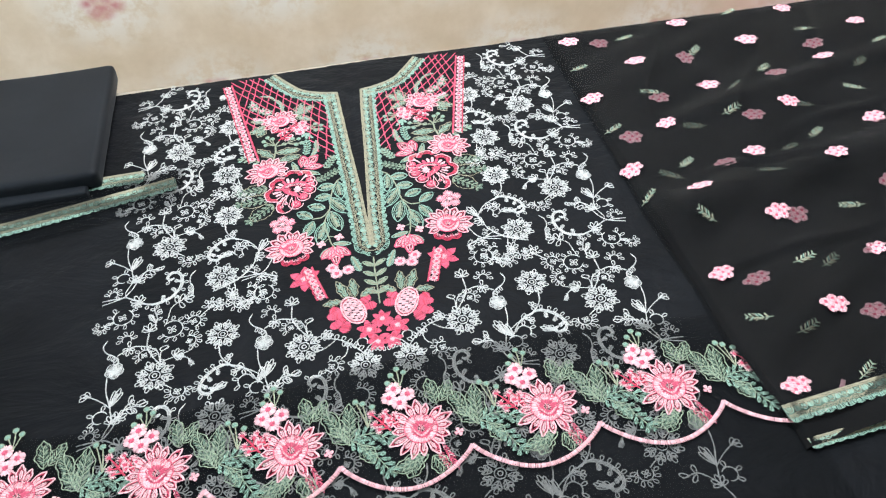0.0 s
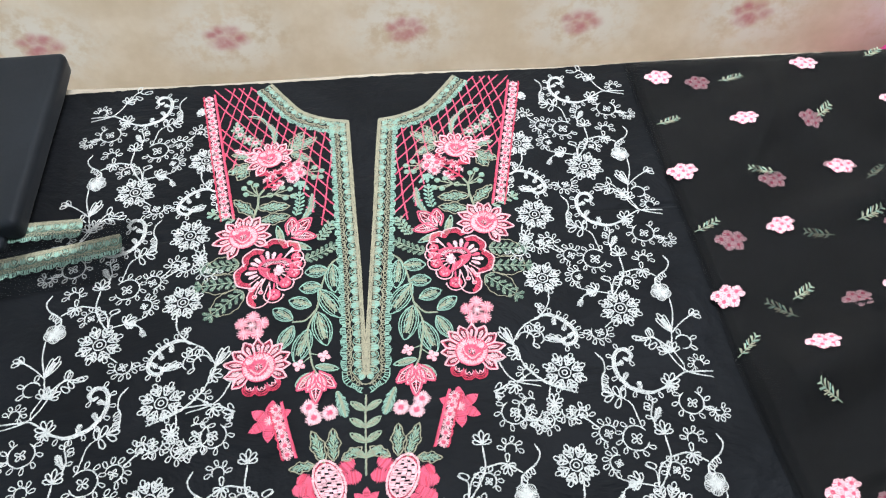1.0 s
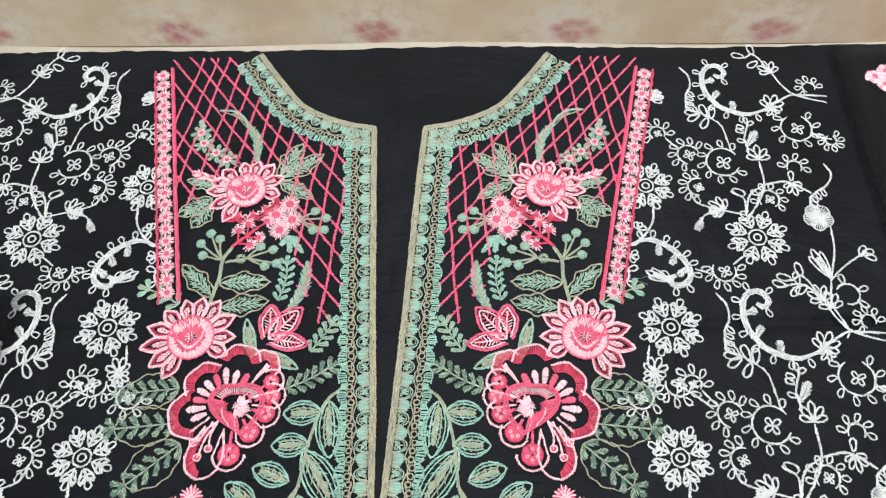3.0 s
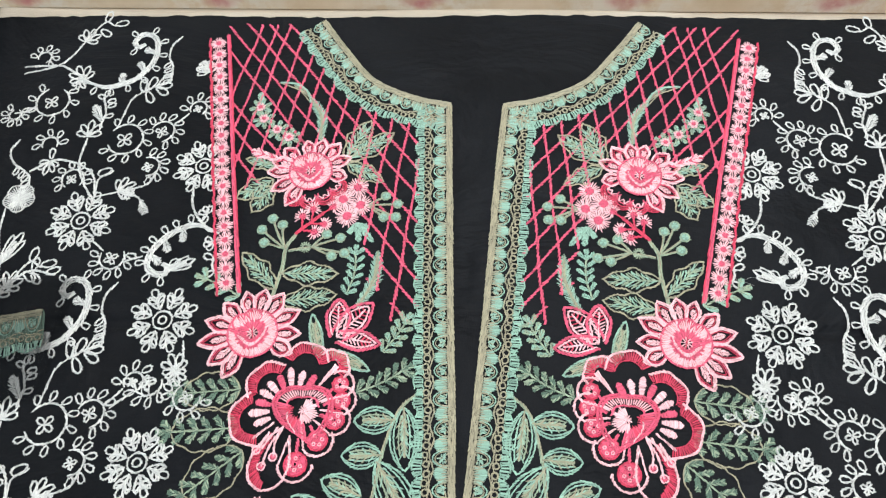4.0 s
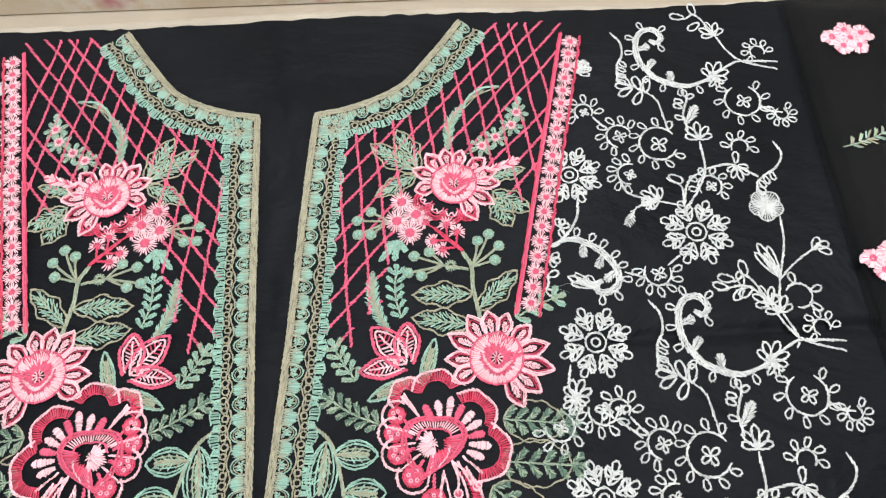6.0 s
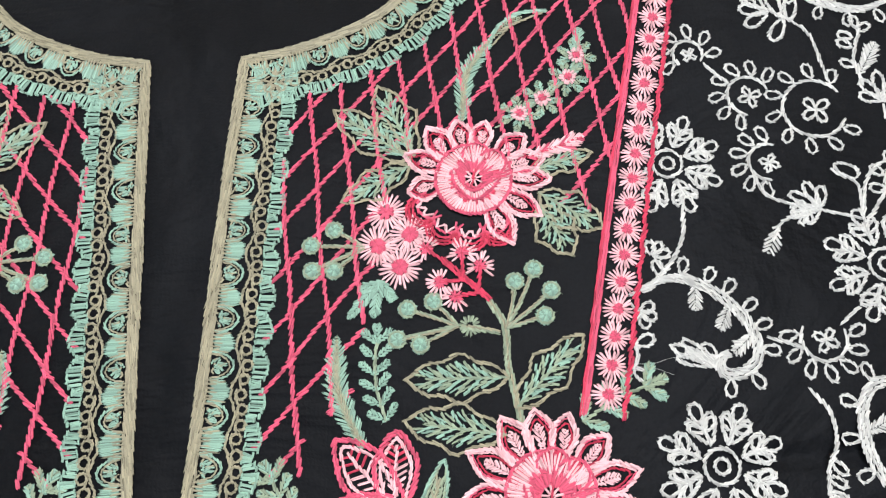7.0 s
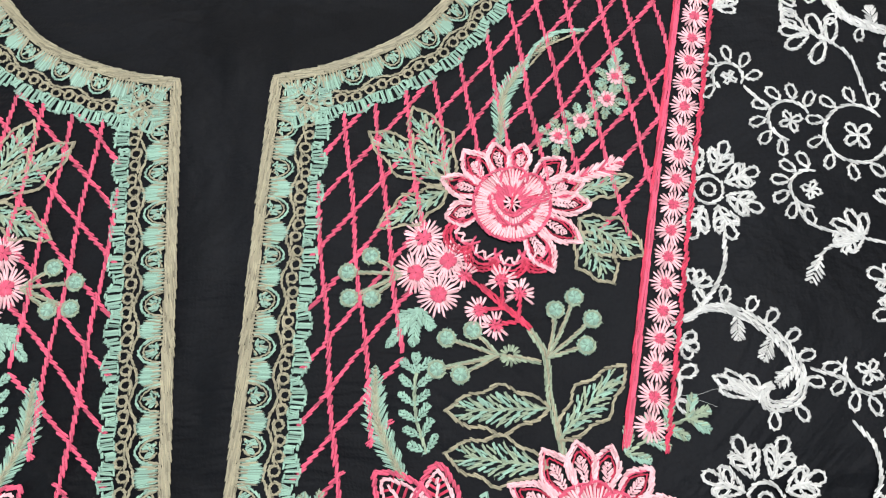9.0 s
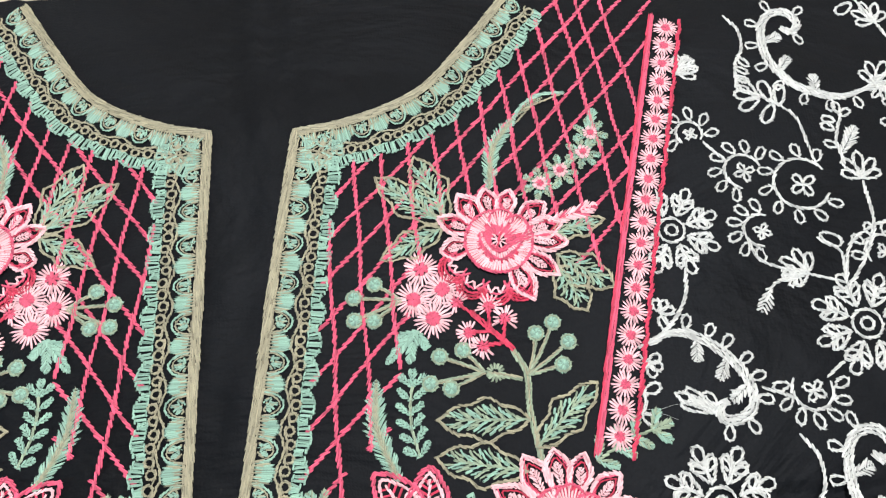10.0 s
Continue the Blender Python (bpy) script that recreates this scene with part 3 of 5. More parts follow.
part("cloth", sheet("cloth", 248, 420, shirt_cloth, BLACK, 0.0012), kameez, label="plain black cotton cloth")


def bar_edge(y):
    return 163.4 + (y - 47.9) * 0.199


RAISED = ("neck_trim", "leaf", "feather_leaf", "flower_spike", "sunflower", "berry_twig", "daisy", "rose_comb", "tulip", "fern", "blush_spike", "mint_spray", "flower_bar", "peony", "petal_frill")


AXIS = ((-600, -13), (-445, -9.9), (-377, -8.2), (-325, -7.2), (-306, -6), (-280, -5.2), (-240, -4.6), (-185, -2.8), (-140, -2.0), (-80, -1.0), (-45, -0.4), (12, 1.2), (47, 1.9), (70, 2.0))


def settle(x, y, side):
    """Where a point of the pattern comes to lie on the spread cloth, whose middle line leans a little."""
    return side * x + np.interp(y, [a for a, _ in AXIS], [b for _, b in AXIS]), y


def laid(s, name, dx, dy, side):
    """The mesh of a motif moved by dx and dy, mirrored for side -1, and settled on the cloth."""
    v = np.array(s.v)
    y = v[:, 1] + dy
    x, y = settle(v[:, 0] + dx, y, side)
    faces = s.f if side > 0 else [f[::-1] for f in s.f]
    return mesh_of(name, np.stack([x, y, v[:, 2] * 0.85], -1) / 1000, faces, ALL, s.c, True)


def sewn(name, build, spots, label="", seed=3, keep=None, under=None, whole_only=False):
    """One motif sewn once in its own mesh and set down at each spot (x, y, side): side -1 is the mirrored half."""
    s = Sew(seed)
    build(s)
    if keep and whole_only:
        kept = [keep(1 * a[0], 1 * a[1]) for a in s.v[::8]]
        if sum(kept) < 0.72 * len(kept):
            return []
    elif keep:
        s = Sew(seed)
        s.keep = keep
        build(s)
    if not s.f:
        return []
    if under:
        return [part(name, laid(s, name, *p["spot"]), p) for p in under]
    made = []
    for spot in spots:
        ob = part(name, laid(s, name, *spot), kameez, Matrix.Translation((0, 0, 0.0006 if name in RAISED else 0.0002)), label)
        ob["spot"] = spot
        made.append(ob)
    return made


BOTH = [(0, 0, 1), (0, 0, -1)]
ROWS = [(1.7, -164.6), (3.2, -334), (4, -500)]
INNER = [(-137, -330.5), (-137, -497)]


def below_neck(x, y):
    """Where the inner column of white sewing is free of the neck's flowers."""
    return (x > 97 and y < -298) or (x > 62 and y < -345) or (x > 50 and y < -398)


def white(name, build, rows=True, inner=True, first=True, seed=3, cut=False):
    spots = [(x + 2.2, y + 1.8, side) for x, y in (([(0, 0)] if first and not cut else []) + (ROWS if rows else []) + (INNER[1:] if inner else [])) for side in (1, -1)]
    if spots:
        sewn(name, build, spots, seed=seed)
    if first and cut:
        sewn(name, build, [(2.2, 1.8, 1), (2.2, 1.8, -1)], seed=seed, keep=lambda x, y: x > bar_edge(y) - 1.0)
    if inner:
        ix, iy = INNER[0]
        sewn(name, build, [(ix + 2.2, iy + 1.8, 1), (ix + 2.2, iy + 1.8, -1)], seed=seed, keep=lambda x, y: below_neck(x + ix, y + iy), whole_only=True)


white("rosette", lambda s: rosette(s, 212.8, -83.3, 19))
white("rosette", lambda s: rosette(s, 155.3, -139.8, 18.5), inner=False)
white("rosette", lambda s: rosette(s, 150.6, -47.2, 17.5), cut=True, inner=False)
white("plume", lambda s: plume(s, [(203.5, 38.5), (207.5, 36.5), (210.5, 41), (206, 46.5), (199, 45), (195, 37), (195.4, 26), (199.5, 17.5), (206.5, 10.5), (220.5, 6.2), (234.5, 10.7)], 1))
white("plume", lambda s: plume(s, [(161.5, -108), (158.6, -109.9), (159.2, -113.8), (164.2, -114.4), (169.6, -110.6), (170, -102.8), (163.5, -92.6), (153, -85.6), (145, -85), (138.6, -88.4)], 1), cut=True)


def top_spray(s):
    s.rope(curve([(226, 53), (232.4, 56), (240.3, 43.7), (247.4, 28.6), (255.8, 21), (273, 16)]), 1.4, W)
    s.rope(curve([(236, 14.2), (245, 18.5), (252.6, 21.9), (274, 20.8)]), 1.55, W)
    for x, y, a in ((226, 54, 165), (232, 56, 100), (234, 50, 215)):
        s.loop(x, y, a, 8.5, 4.6, W, 1.3)
    lily(s, 241, 41, 110)
    lily(s, 236, 12, 60, 1.1)
    lily(s, 238, 11, 230, 0.7)
    curl(s, 264, 28, 4.2, -20, 260, 0, 6, 4.5)


white("flower_spray", top_spray)
sewn("flower_spray", top_spray, [(INNER[0][0] + 2.2, INNER[0][1] + 1.8, side) for side in (1, -1)], keep=lambda x, y: x > 237)


def lower_spray(s):
    s.rope(curve([(257, -77), (256, -92), (250, -112), (247, -126)]), 1.4, W)
    s.rope(curve([(250.5, -111), (260, -102), (274, -93)]), 1.4, W)
    s.rope(curve([(219, -116), (233, -114), (247, -126)]), 1.4, W)
    s.rope(curve([(247, -126), (253, -140), (252, -146)]), 1.4, W)
    fan(s, 250.5, -110, 113)
    for x, y, a in ((224, -115, 160), (231, -114, 95), (231, -115, 230), (271, -95, 20), (270, -96, 60), (272, -94, -30)):
        s.loop(x, y, a, 8, 4.2, W, 1.3)
    s.rope(arc(258, -120, 6.5, 150, -250), 1.5, W)
    for a in (20, -40, 100):
        s.loop(258 + 6.5 * math.cos(radians(a)), -120 + 6.5 * math.sin(radians(a)), a, 6, 3.6, W)
    lily(s, 247, -128, 100, 1.0)


white("flower_spray", lower_spray)
white("full_bud", lambda s: full_bud(s, 251, -70, 8.5))
white("twig", lambda s: twig(s, [(262, -32), (265, -39), (261, -47), (250, -55), (248, -63)], 1))


def twig_leaf(s):
    twig(s, [(181.7, 44.9), (186.3, 38.4), (186.6, 29.3), (183.2, 22.6), (182, 12)], 1)
    s.rope(curve([(190, 8), (197.5, 3), (203, -3.4), (206, -19)]), 1.4, W)
    for x, y, a in ((190, 7, 170), (189, 8, 130), (194, 5, 105), (190, 7, 215), (195, 4, 240), (197, 3, 80)):
        s.loop(x, y, a, 9.5, 4.6, W, 1.4)


white("leafy_twig", twig_leaf)


def heart_stem(s):
    s.rope(curve([(222.4, -30), (223, -47), (217.5, -59), (211, -68)]), 1.55, W)
    s.rope(curve([(209, -67), (212.6, -55), (222, -47.6), (235, -44.6), (242, -47), (250, -52.6)]), 1.55, W)
    s.rope(curve([(202, -52), (209, -57), (209, -66)]), 1.4, W)
    s.loop(203, -50, 330, 8, 5, W, 1.3)
    lily(s, 222.4, -28, 90, 1.05)
    lily(s, 240, -46, 280, 0.85)
    s.loop(240, -44, 85, 7, 3.5)


white("branch", heart_stem)
white("curl", lambda s: curl(s, 200, -30, 10.2, 35, 300, 1.0, 9))
white("curl", lambda s: curl(s, 179.3, -24.3, 6.8, 20, 240, 0.9, 7))
white("curl", lambda s: (curl(s, 161.4, -8, 5, -30, 260, 0.8, 6), s.rope([(166, -12), (173, -19.5)], 1.4, W)), cut=True)
white("curl", lambda s: (curl(s, 250, -4.5, 9.8, 120, 300, 0.9, 8), s.rope(curve([(259, -8), (264, -12), (270, -13)]), 1.4, W)))
white("curl", lambda s: curl(s, 270, -14, 3.6, 120, 300, 0, 7, 4.5))
white("curl", lambda s: curl(s, 243.5, -34, 4.6, 200, -230, 0, 5, 5))
white("curl", lambda s: curl(s, 224, -57, 6.2, 215, -270, 0.8, 7, 4.6))
white("curl", lambda s: (curl(s, 182.4, -48, 6.2, 70, 200, 0.8, 6), s.rope(curve([(177, -51.5), (181, -60), (194, -64.3), (208, -68)]), 1.4, W)))
white("lily", lambda s: (lily(s, 196, -64, 150, 1.0), lily(s, 192, -65, 200, 0.6), s.rope(curve([(192, -66), (184, -68), (180, -74)]), 1.5, W), s.sides([(182, -70), (178, -78)], 4, W, 45, 1.6, 1.0)))
white("curl", lambda s: (curl(s, 190, -105, 6.8, 150, 230, 0.9, 7), s.rope([(183, -107), (173.8, -104)], 1.4, W), s.rope([(196, -101), (202, -96)], 1.4, W)))


def u_stem(s):
    s.rope(curve([(153.6, -62), (152, -73), (144, -84), (127, -94.5), (117, -109)]), 1.6, W)
    for a in (60, 110, 10):
        s.loop(143, -77.5, a, 5, 3.2)
    s.rope([(146, -83), (143, -78)], 1.4, W)
    s.rope([(133, -91), (137, -95)], 1.4, W)
    for a in (-20, -70, 30):
        s.loop(137, -95, a, 5, 3.2)
    s.rope(arc(128, -107, 7, 170, -210), 1.5, W)
    for a in (20, 80, -40):
        s.loop(128 + 7 * math.cos(radians(a)), -107 + 7 * math.sin(radians(a)), a, 6, 3.6, W)
    fan(s, 117, -111, 118, 1.0)


white("branch", u_stem, cut=True)
white("fan_leaf", lambda s: fan(s, 158.5, -111.5, 155, 0.75), cut=True)


def mid_cluster(s):
    s.rope(curve([(142, -151), (140.4, -161.6), (143.4, -166)]), 1.4, W)
    lily(s, 143, -166, 60, 0.95)
    lily(s, 143, -167, 250, 0.75)
    curl(s, 155.4, -172.5, 7, 170, 200, 0.9, 6)
    curl(s, 134.8, -179.5, 6.8, 70, -250, 0.8, 6)
    s.rope([(162, -177), (172, -186)], 1.4, W)


white("vine_spray", mid_cluster, inner=False)
white("feather_tuft", lambda s: (s.rope(curve([(217.4, -22), (216, -12), (219.7, -1.5)]), 1.5, W), s.sides([(217, -18), (224, -7)], 4.5, W, 38, 1.0, 0.8), [s.loop(x, y, a, 5, 3.2) for x, y, a in ((216, -15, 160), (216, -8, 150), (219, -1, 100), (219, -2, 30), (217, -4, 170))]))
sewn("lily", lambda s: (lily(s, 163, 20, 60, 0.9), lily(s, 164, 24, 20, 0.6)), BOTH)


def flower_branch(s):
    """The branch that runs from the fan leaf past the lowest large flower."""
    s.rope(curve([(121, -274), (125, -287), (131, -298), (144, -311), (167, -321)]), 1.6, W)
    s.rope(curve([(131, -298), (140, -307), (153, -314), (168, -317)]), 1.4, W)
    lily(s, 124, -281, 190, 1.0)
    s.rope(arc(140, -269, 7, 175, -230), 1.5, W)
    for a in (-10, 50, 110):
        s.loop(140 + 7 * math.cos(radians(a)), -269 + 7 * math.sin(radians(a)), a, 6, 3.6, W)
    s.rope(curve([(133, -300), (126, -304), (120, -309)]), 1.4, W)
    lily(s, 119, -310, 230, 0.9)
    curl(s, 128, -332, 9.5, 60, 290, 1.0, 9)


sewn("branch", flower_branch, BOTH)


# garland and rosettes under the rose spray of the neck
def garland(s):
    rosette(s, 21.6, -445.5, 17)
    curl(s, 53, -440, 6.2, 60, 280, 0.9, 7)
    lily(s, 58, -402, 190, 0.9)
    s.rope(curve([(48, -411), (58, -418), (68, -421)]), 1.4, W)
    s.rope(curve([(44, -434), (38, -428), (36, -416)]), 1.4, W)
    curl(s, 30, -478, 8.5, 70, 240, 0, 8)
    for k in range(4):
        s.loop(30 + 3.5 * k, -424 + 1.5 * k, 100, 5, 3.4)
    line = curve([(60, -405), (42, -412), (28, -424), (22, -432)], 8)
    s.rope(line, 1.5, W)
    for p, e in zip(*evenly(line, 7)):
        s.loop(*p, math.degrees(math.atan2(e[1], e[0])) - 90, 5.5, 4.2)
    s.rope(arc(22, -418, 5, -60, 270), 1.5, W)
    s.rope(curve([(21, -431), (16, -424), (6, -418)]), 1.5, W)
    for k in range(5):
        s.loop(2 + 4 * k, -431 - abs(k - 2), 80, 5, 3.6)


sewn("garland", garland, BOTH)

# ---- neck: trim, lattice, bars ----
NECK = [(95.6, 60.5), (84.6, 44.8), (73.6, 30), (63.4, 18), (50.3, 9.6), (33.2, 3.2), (14.8, -0.4)]
SLIT = [(14.8, -0.4), (11.7, -50), (9.1, -100), (6.4, -147), (4.1, -181), (2.0, -222), (0.3, -252), (-0.2, -286)]


def trim_rows(s, q, n, k=1.0, seed=0):
    """Rows of the trim along the points q, outwards along n: bands, shells, wavy cord, rings and a fringed scallop."""
    q, n = np.array(q), np.array(n)
    mid = q + n * 9 * k
    lens = np.concatenate([[0], np.cumsum(np.hypot(*(mid[1:] - mid[:-1]).T))])

    def at(l, d):
        l = min(max(l, 0), lens[-1])
        p = np.array([np.interp(l, lens, q[:, i]) for i in (0, 1)])
        e = np.array([np.interp(l, lens, n[:, i]) for i in (0, 1)])
        return p + e * d * k
    total = lens[-1]
    u = s.rnd.uniform
    for d in (0.3, 0.95, 1.6, 2.3, 3.0):
        s.rope([at(l, d + u(-0.1, 0.1)) for l in np.arange(0, total, 2.0)], 0.85, G, 3.2, 0.2, 0.2)
    i, l = 0, 3.6
    while l < total:
        k0, high = u(0.92, 1.08), u(5.8, 6.6)
        if i % 2:
            for j in range(17):
                a = (j - 8) / 8
                c = M if 3 < j < 13 or j % 2 else G
                s.st(at(l + 3.1 * k0 * a + u(-0.2, 0.2), 3.9), at(l + 3.9 * k0 * a, 4.3 + high * math.sqrt(max(0, 1 - a * a * 0.85)) + u(-0.4, 0.4)), 0.62, c, z=0.2)
            for j in range(7):
                a = (j - 3) / 3
                s.st(at(l + 3.4 * a, 2.6), at(l + 3.2 * a + u(-0.3, 0.3), 5.2 + u(0, 1.6)), 0.55, G, z=0.5)
        else:
            s.rope([at(l + 3.9 * k0 * math.cos(t), 3.8 + (high + 0.5) * math.sin(t)) for t in np.linspace(0, math.pi, 12)], 0.7, M, 1.4, 0.25)
            s.rope([at(l + 3.3 * k0 * math.cos(t), 3.8 + (high - 0.7) * math.sin(t)) for t in np.linspace(0, math.pi, 10)], 0.5, G, 1.5, 0.2)
            for f in (0.25, 0.5, 0.72):
                for j in range(int(5 + 9 * f)):
                    t = math.pi * (j + u(0.2, 0.8)) / int(5 + 9 * f)
                    b = t + u(-0.5, 0.5)
                    s.st(at(l + 3.6 * f * math.cos(t) * 0.6, 4.0 + high * f * 0.55 * math.sin(t)), at(l + 3.7 * f * math.cos(b) + u(-0.3, 0.3), 4.2 + high * f * math.sin(b)), 0.62, M if j % 5 else G, z=0.3 + 0.2 * f)
            s.st(at(l - 3.4, 4.0), at(l - 3.2, 6.4), 0.6, G, z=0.4)
            s.st(at(l + 3.4, 4.0), at(l + 3.2, 6.4), 0.6, G, z=0.4)
        i, l = i + 1, l + 7.0 * k0

    def wave(l):
        return 1.0 * math.sin((l - 3.6) * 2 * math.pi / 14.0 + 1.57)
    s.rope([at(l, 11.3 + wave(l) + 0.3 * math.sin(l * 3.1)) for l in np.arange(0, total, 0.8)], 0.75, G, 1.6)
    for j in range(int(total / 4.3)):
        l = j * 4.3 + 2 + u(-0.3, 0.3)
        p = at(l, 13.9 + 0.5 * wave(l))
        s.ring(p[0], p[1], 1.5 * min(1, k * 1.1) * u(0.9, 1.12), G, 0.8, 0.15, 1.0)
        s.rope([at(l - 1.4, 12.6 + 0.7 * wave(l)), at(l + 0.4, 12.3 + 0.7 * wave(l)), at(l + 2.6, 13.1 + 0.5 * wave(l))], 0.65, G, 1.5, 0.05)
    for j in range(int(total / 1.2)):
        l = j * 1.2 + u(-0.25, 0.25)
        g = abs(math.sin(l * math.pi / 10.4))
        lean = 1.6 * math.cos(l * math.pi / 10.4) * (1 if math.sin(l * math.pi / 10.4) > 0 else -1)
        s.st(at(l, 15.3 + 0.7 * g + u(-0.3, 0.2)), at(l - 0.5 * lean + u(-0.4, 0.4), 17.7 + 3.2 * g + u(-0.5, 0.4)), 0.98, M, z=0.1)
        s.st(at(l - 0.9 - 0.4 * lean, 17.5 + 3.1 * g + u(-0.5, 0.3)), at(l + 0.9 - 0.4 * lean, 17.5 + 3.1 * g + u(-0.5, 0.3)), 0.8, M, z=0.2)
        if j % 3:
            s.st(at(l - 0.8, 15.5 + 0.6 * g + u(-0.3, 0.3)), at(l + 0.8, 15.5 + 0.6 * g + u(-0.3, 0.3)), 0.6, M, z=0.15)


def neck_trim(s):
    a, b = evenly(curve(NECK, 8), 2.0)[0], evenly(curve(SLIT, 8), 2.0)[0]
    q = list(a) + list(b[1:])
    n = []
    for i in range(len(q)):
        lo, hi = max(0, i - 2), min(len(q) - 1, i + 2)
        e = q[hi] - q[lo]
        e = np.array((-e[1], e[0])) / np.hypot(*e)
        n.append(e)
    end = q[-1]
    for t in range(1, 13):
        q.append(end + np.array((-0.05 * t, -0.15 * t)))
        n.append(np.array((math.cos(radians(-7.5 * t)), math.sin(radians(-7.5 * t)))))
    trim_rows(s, q, n, 1.0)


sewn("neck_trim", neck_trim, BOTH, "mint and beige embroidered neck trim with scalloped fringe")


TRIM_LINE = np.array(evenly(curve(NECK, 8), 3.0)[0].tolist() + evenly(curve(SLIT, 8), 3.0)[0].tolist())


def in_lattice(x, y):
    if y > 57 or y < -136 or x > bar_edge(y) - 9 or np.hypot(TRIM_LINE[:, 0] - x, TRIM_LINE[:, 1] - y).min() < 18.8:
        return False
    if y < -42:
        return x < 66 - (-42 - y) * 0.18 and not (y < -118 and x > 40) or (x > 117 and y > -60)
    return x > 25 and y < (x - 15) * 0.8 + 2


def lattice(s):
    s.keep = in_lattice
    for k in range(-7, 9):
        y0 = -28.3 - 15.5 * k + (1.6 * (k - 5) if k > 5 else 0)
        tilt = 1.19 if k < 6 else 1.06
        s.rope([(33 + 4 * i, y0 + 4 * i * tilt + 0.5 * math.sin(i * 0.7 + k)) for i in range(-3, 32)], 1.25, P, 2.6, 0.0, 0.3)
    for k in range(13):
        x0, lean = 28.4 + 9.95 * k + (1.5 if k == 10 else 0), 0.085 + 0.0095 * k
        s.rope([(x0 + (-10 - y) * lean + 0.4 * math.sin(y * 0.13 + k), y) for y in range(66, -140, -4)], 1.25, P, 2.6, 0.35, 0.3)


sewn("lattice", lattice, BOTH, "rose cord lattice")


def flower_bar(s, x0, y0, x1, y1, wide, pitch=8.6):
    a, b = np.array((x0, y0), float), np.array((x1, y1), float)
    u = (b - a) / np.hypot(*(b - a))
    n = np.array((-u[1], u[0]))
    l = np.hypot(*(b - a))
    for o in (-1.1, -0.4, 0.4):
        s.rope([a + n * o, b + n * o], 0.95, R if o < -0.5 else P, 5.0, 0.2, 0.12)
    s.rope([a + u * t + n * (wide + 0.9 * abs(math.sin(t * math.pi / pitch))) for t in np.arange(0, l, 1.2)], 1.4, R, 2.2, 0.2)


BAR_DAISY = Sew(17)
BAR_DAISY.burst(0, 0, 1.1, 4.7, 21, B, 0.66, 0.3)
BAR_DAISY.burst(0, 0, 0, 2.0, 9, P, 0.9, 0.5)
BAR_DAISY = BAR_DAISY.mesh("daisy")
for x0, y0, x1, y1, wide, pitch, words in ((155.2, 47.5, 120.4, -122, 10.6, 8.5, "rose bar with a row of blush daisies"), (66, -310, 52.5, -356, 9.0, 7.8, "short rose bar with blush daisies")):
    bars = sewn("flower_bar", lambda s: flower_bar(s, x0, y0, x1, y1, wide, pitch), BOTH, words)
    a, b = Vector((x0, y0, 0)), Vector((x1, y1, 0))
    u = (b - a).normalized()
    for bar in bars:
        for k in range(int((b - a).length / pitch)):
            c = a + u * pitch * (k + 0.6) + Vector((-u.y, u.x, 0)) * wide * 0.56
            cx, cy = settle(c.x, c.y, bar["spot"][2])
            part("daisy", BAR_DAISY, bar, pose(cx / 1000, cy / 1000, 0, 0, 0, 37 * k))


# ---- neck: flowers and leaves ----
def leaf_outline(s, x0, y0, x1, y1, half):
    a, u = np.array((x0, y0), float), np.array((x1 - x0, y1 - y0), float)
    n = np.array((-u[1], u[0])) / np.hypot(*u)
    for k in (1, -1):
        s.rope([a + u * t + n * k * (half * math.sin(math.pi * t) ** 0.6 + 1.2 * abs(math.sin(t * 12))) for t in np.linspace(0, 1, 30)], 0.7, G, 1.8)


whole = sewn("sunflower", lambda s: sunflower(s, 91, -47.6, 23, ((158, 23.3), (191, 21), (129, 23), (103, 21), (77, 20), (39, 22.5), (15, 24), (-4, 25), (-33, 25), (-62, 25.5))), BOTH, "rose and blush embroidered flower")
sewn("flower_centre", lambda s: flower_centre(s, 91.3, -48, 21), BOTH, under=whole)
whole = sewn("sunflower", lambda s: sunflower(s, 109.3, -143.8, 24.5, ((180, 24.5), (151, 26), (121, 25.5), (98, 24), (74, 23), (42, 23.5), (13, 26), (-14, 28.5), (-41, 27), (-64, 27), (206, 24))), BOTH)
sewn("flower_centre", lambda s: flower_centre(s, 109.3, -144, 22.5), BOTH, under=whole)
whole = sewn("sunflower", lambda s: sunflower(s, 86, -277.5, 25.5, ((178, 25), (155, 27), (131, 27), (108, 26), (84, 26), (60, 27), (34, 27), (8, 29), (-16, 28), (-42, 27), (205, 25))), BOTH)
sewn("flower_centre", lambda s: flower_centre(s, 86, -277.5, 23), BOTH, under=whole)


def under_petals(s, x, y, r, a0, lobes):
    """A scalloped frill under a flower: rose cords with a blush zigzag inside."""
    for k in range(lobes):
        a = a0 + 27 * k
        b = radians(a)
        for d, q, c in ((0.80, 0.235, R), (0.80, 0.195, X), (0.76, 0.18, R), (0.66, 0.20, P)):
            s.rope(arc(x + r * d * math.cos(b), y + r * d * math.sin(b), r * q, a - 95, 190), 0.8, c, 1.6, 0.1)
        zig = [np.array((x, y)) + r * (0.86 if j % 2 else 0.74) * np.array((math.cos(b + 0.085 * (j - 2)), math.sin(b + 0.085 * (j - 2)))) for j in range(5)]
        s.rope(zig, 0.75, B, 1.5, 0.3)


sewn("petal_frill", lambda s: under_petals(s, 91, -48, 23, 212, 4), BOTH)
sewn("petal_frill", lambda s: under_petals(s, 86, -277.5, 25, 232, 3), BOTH)


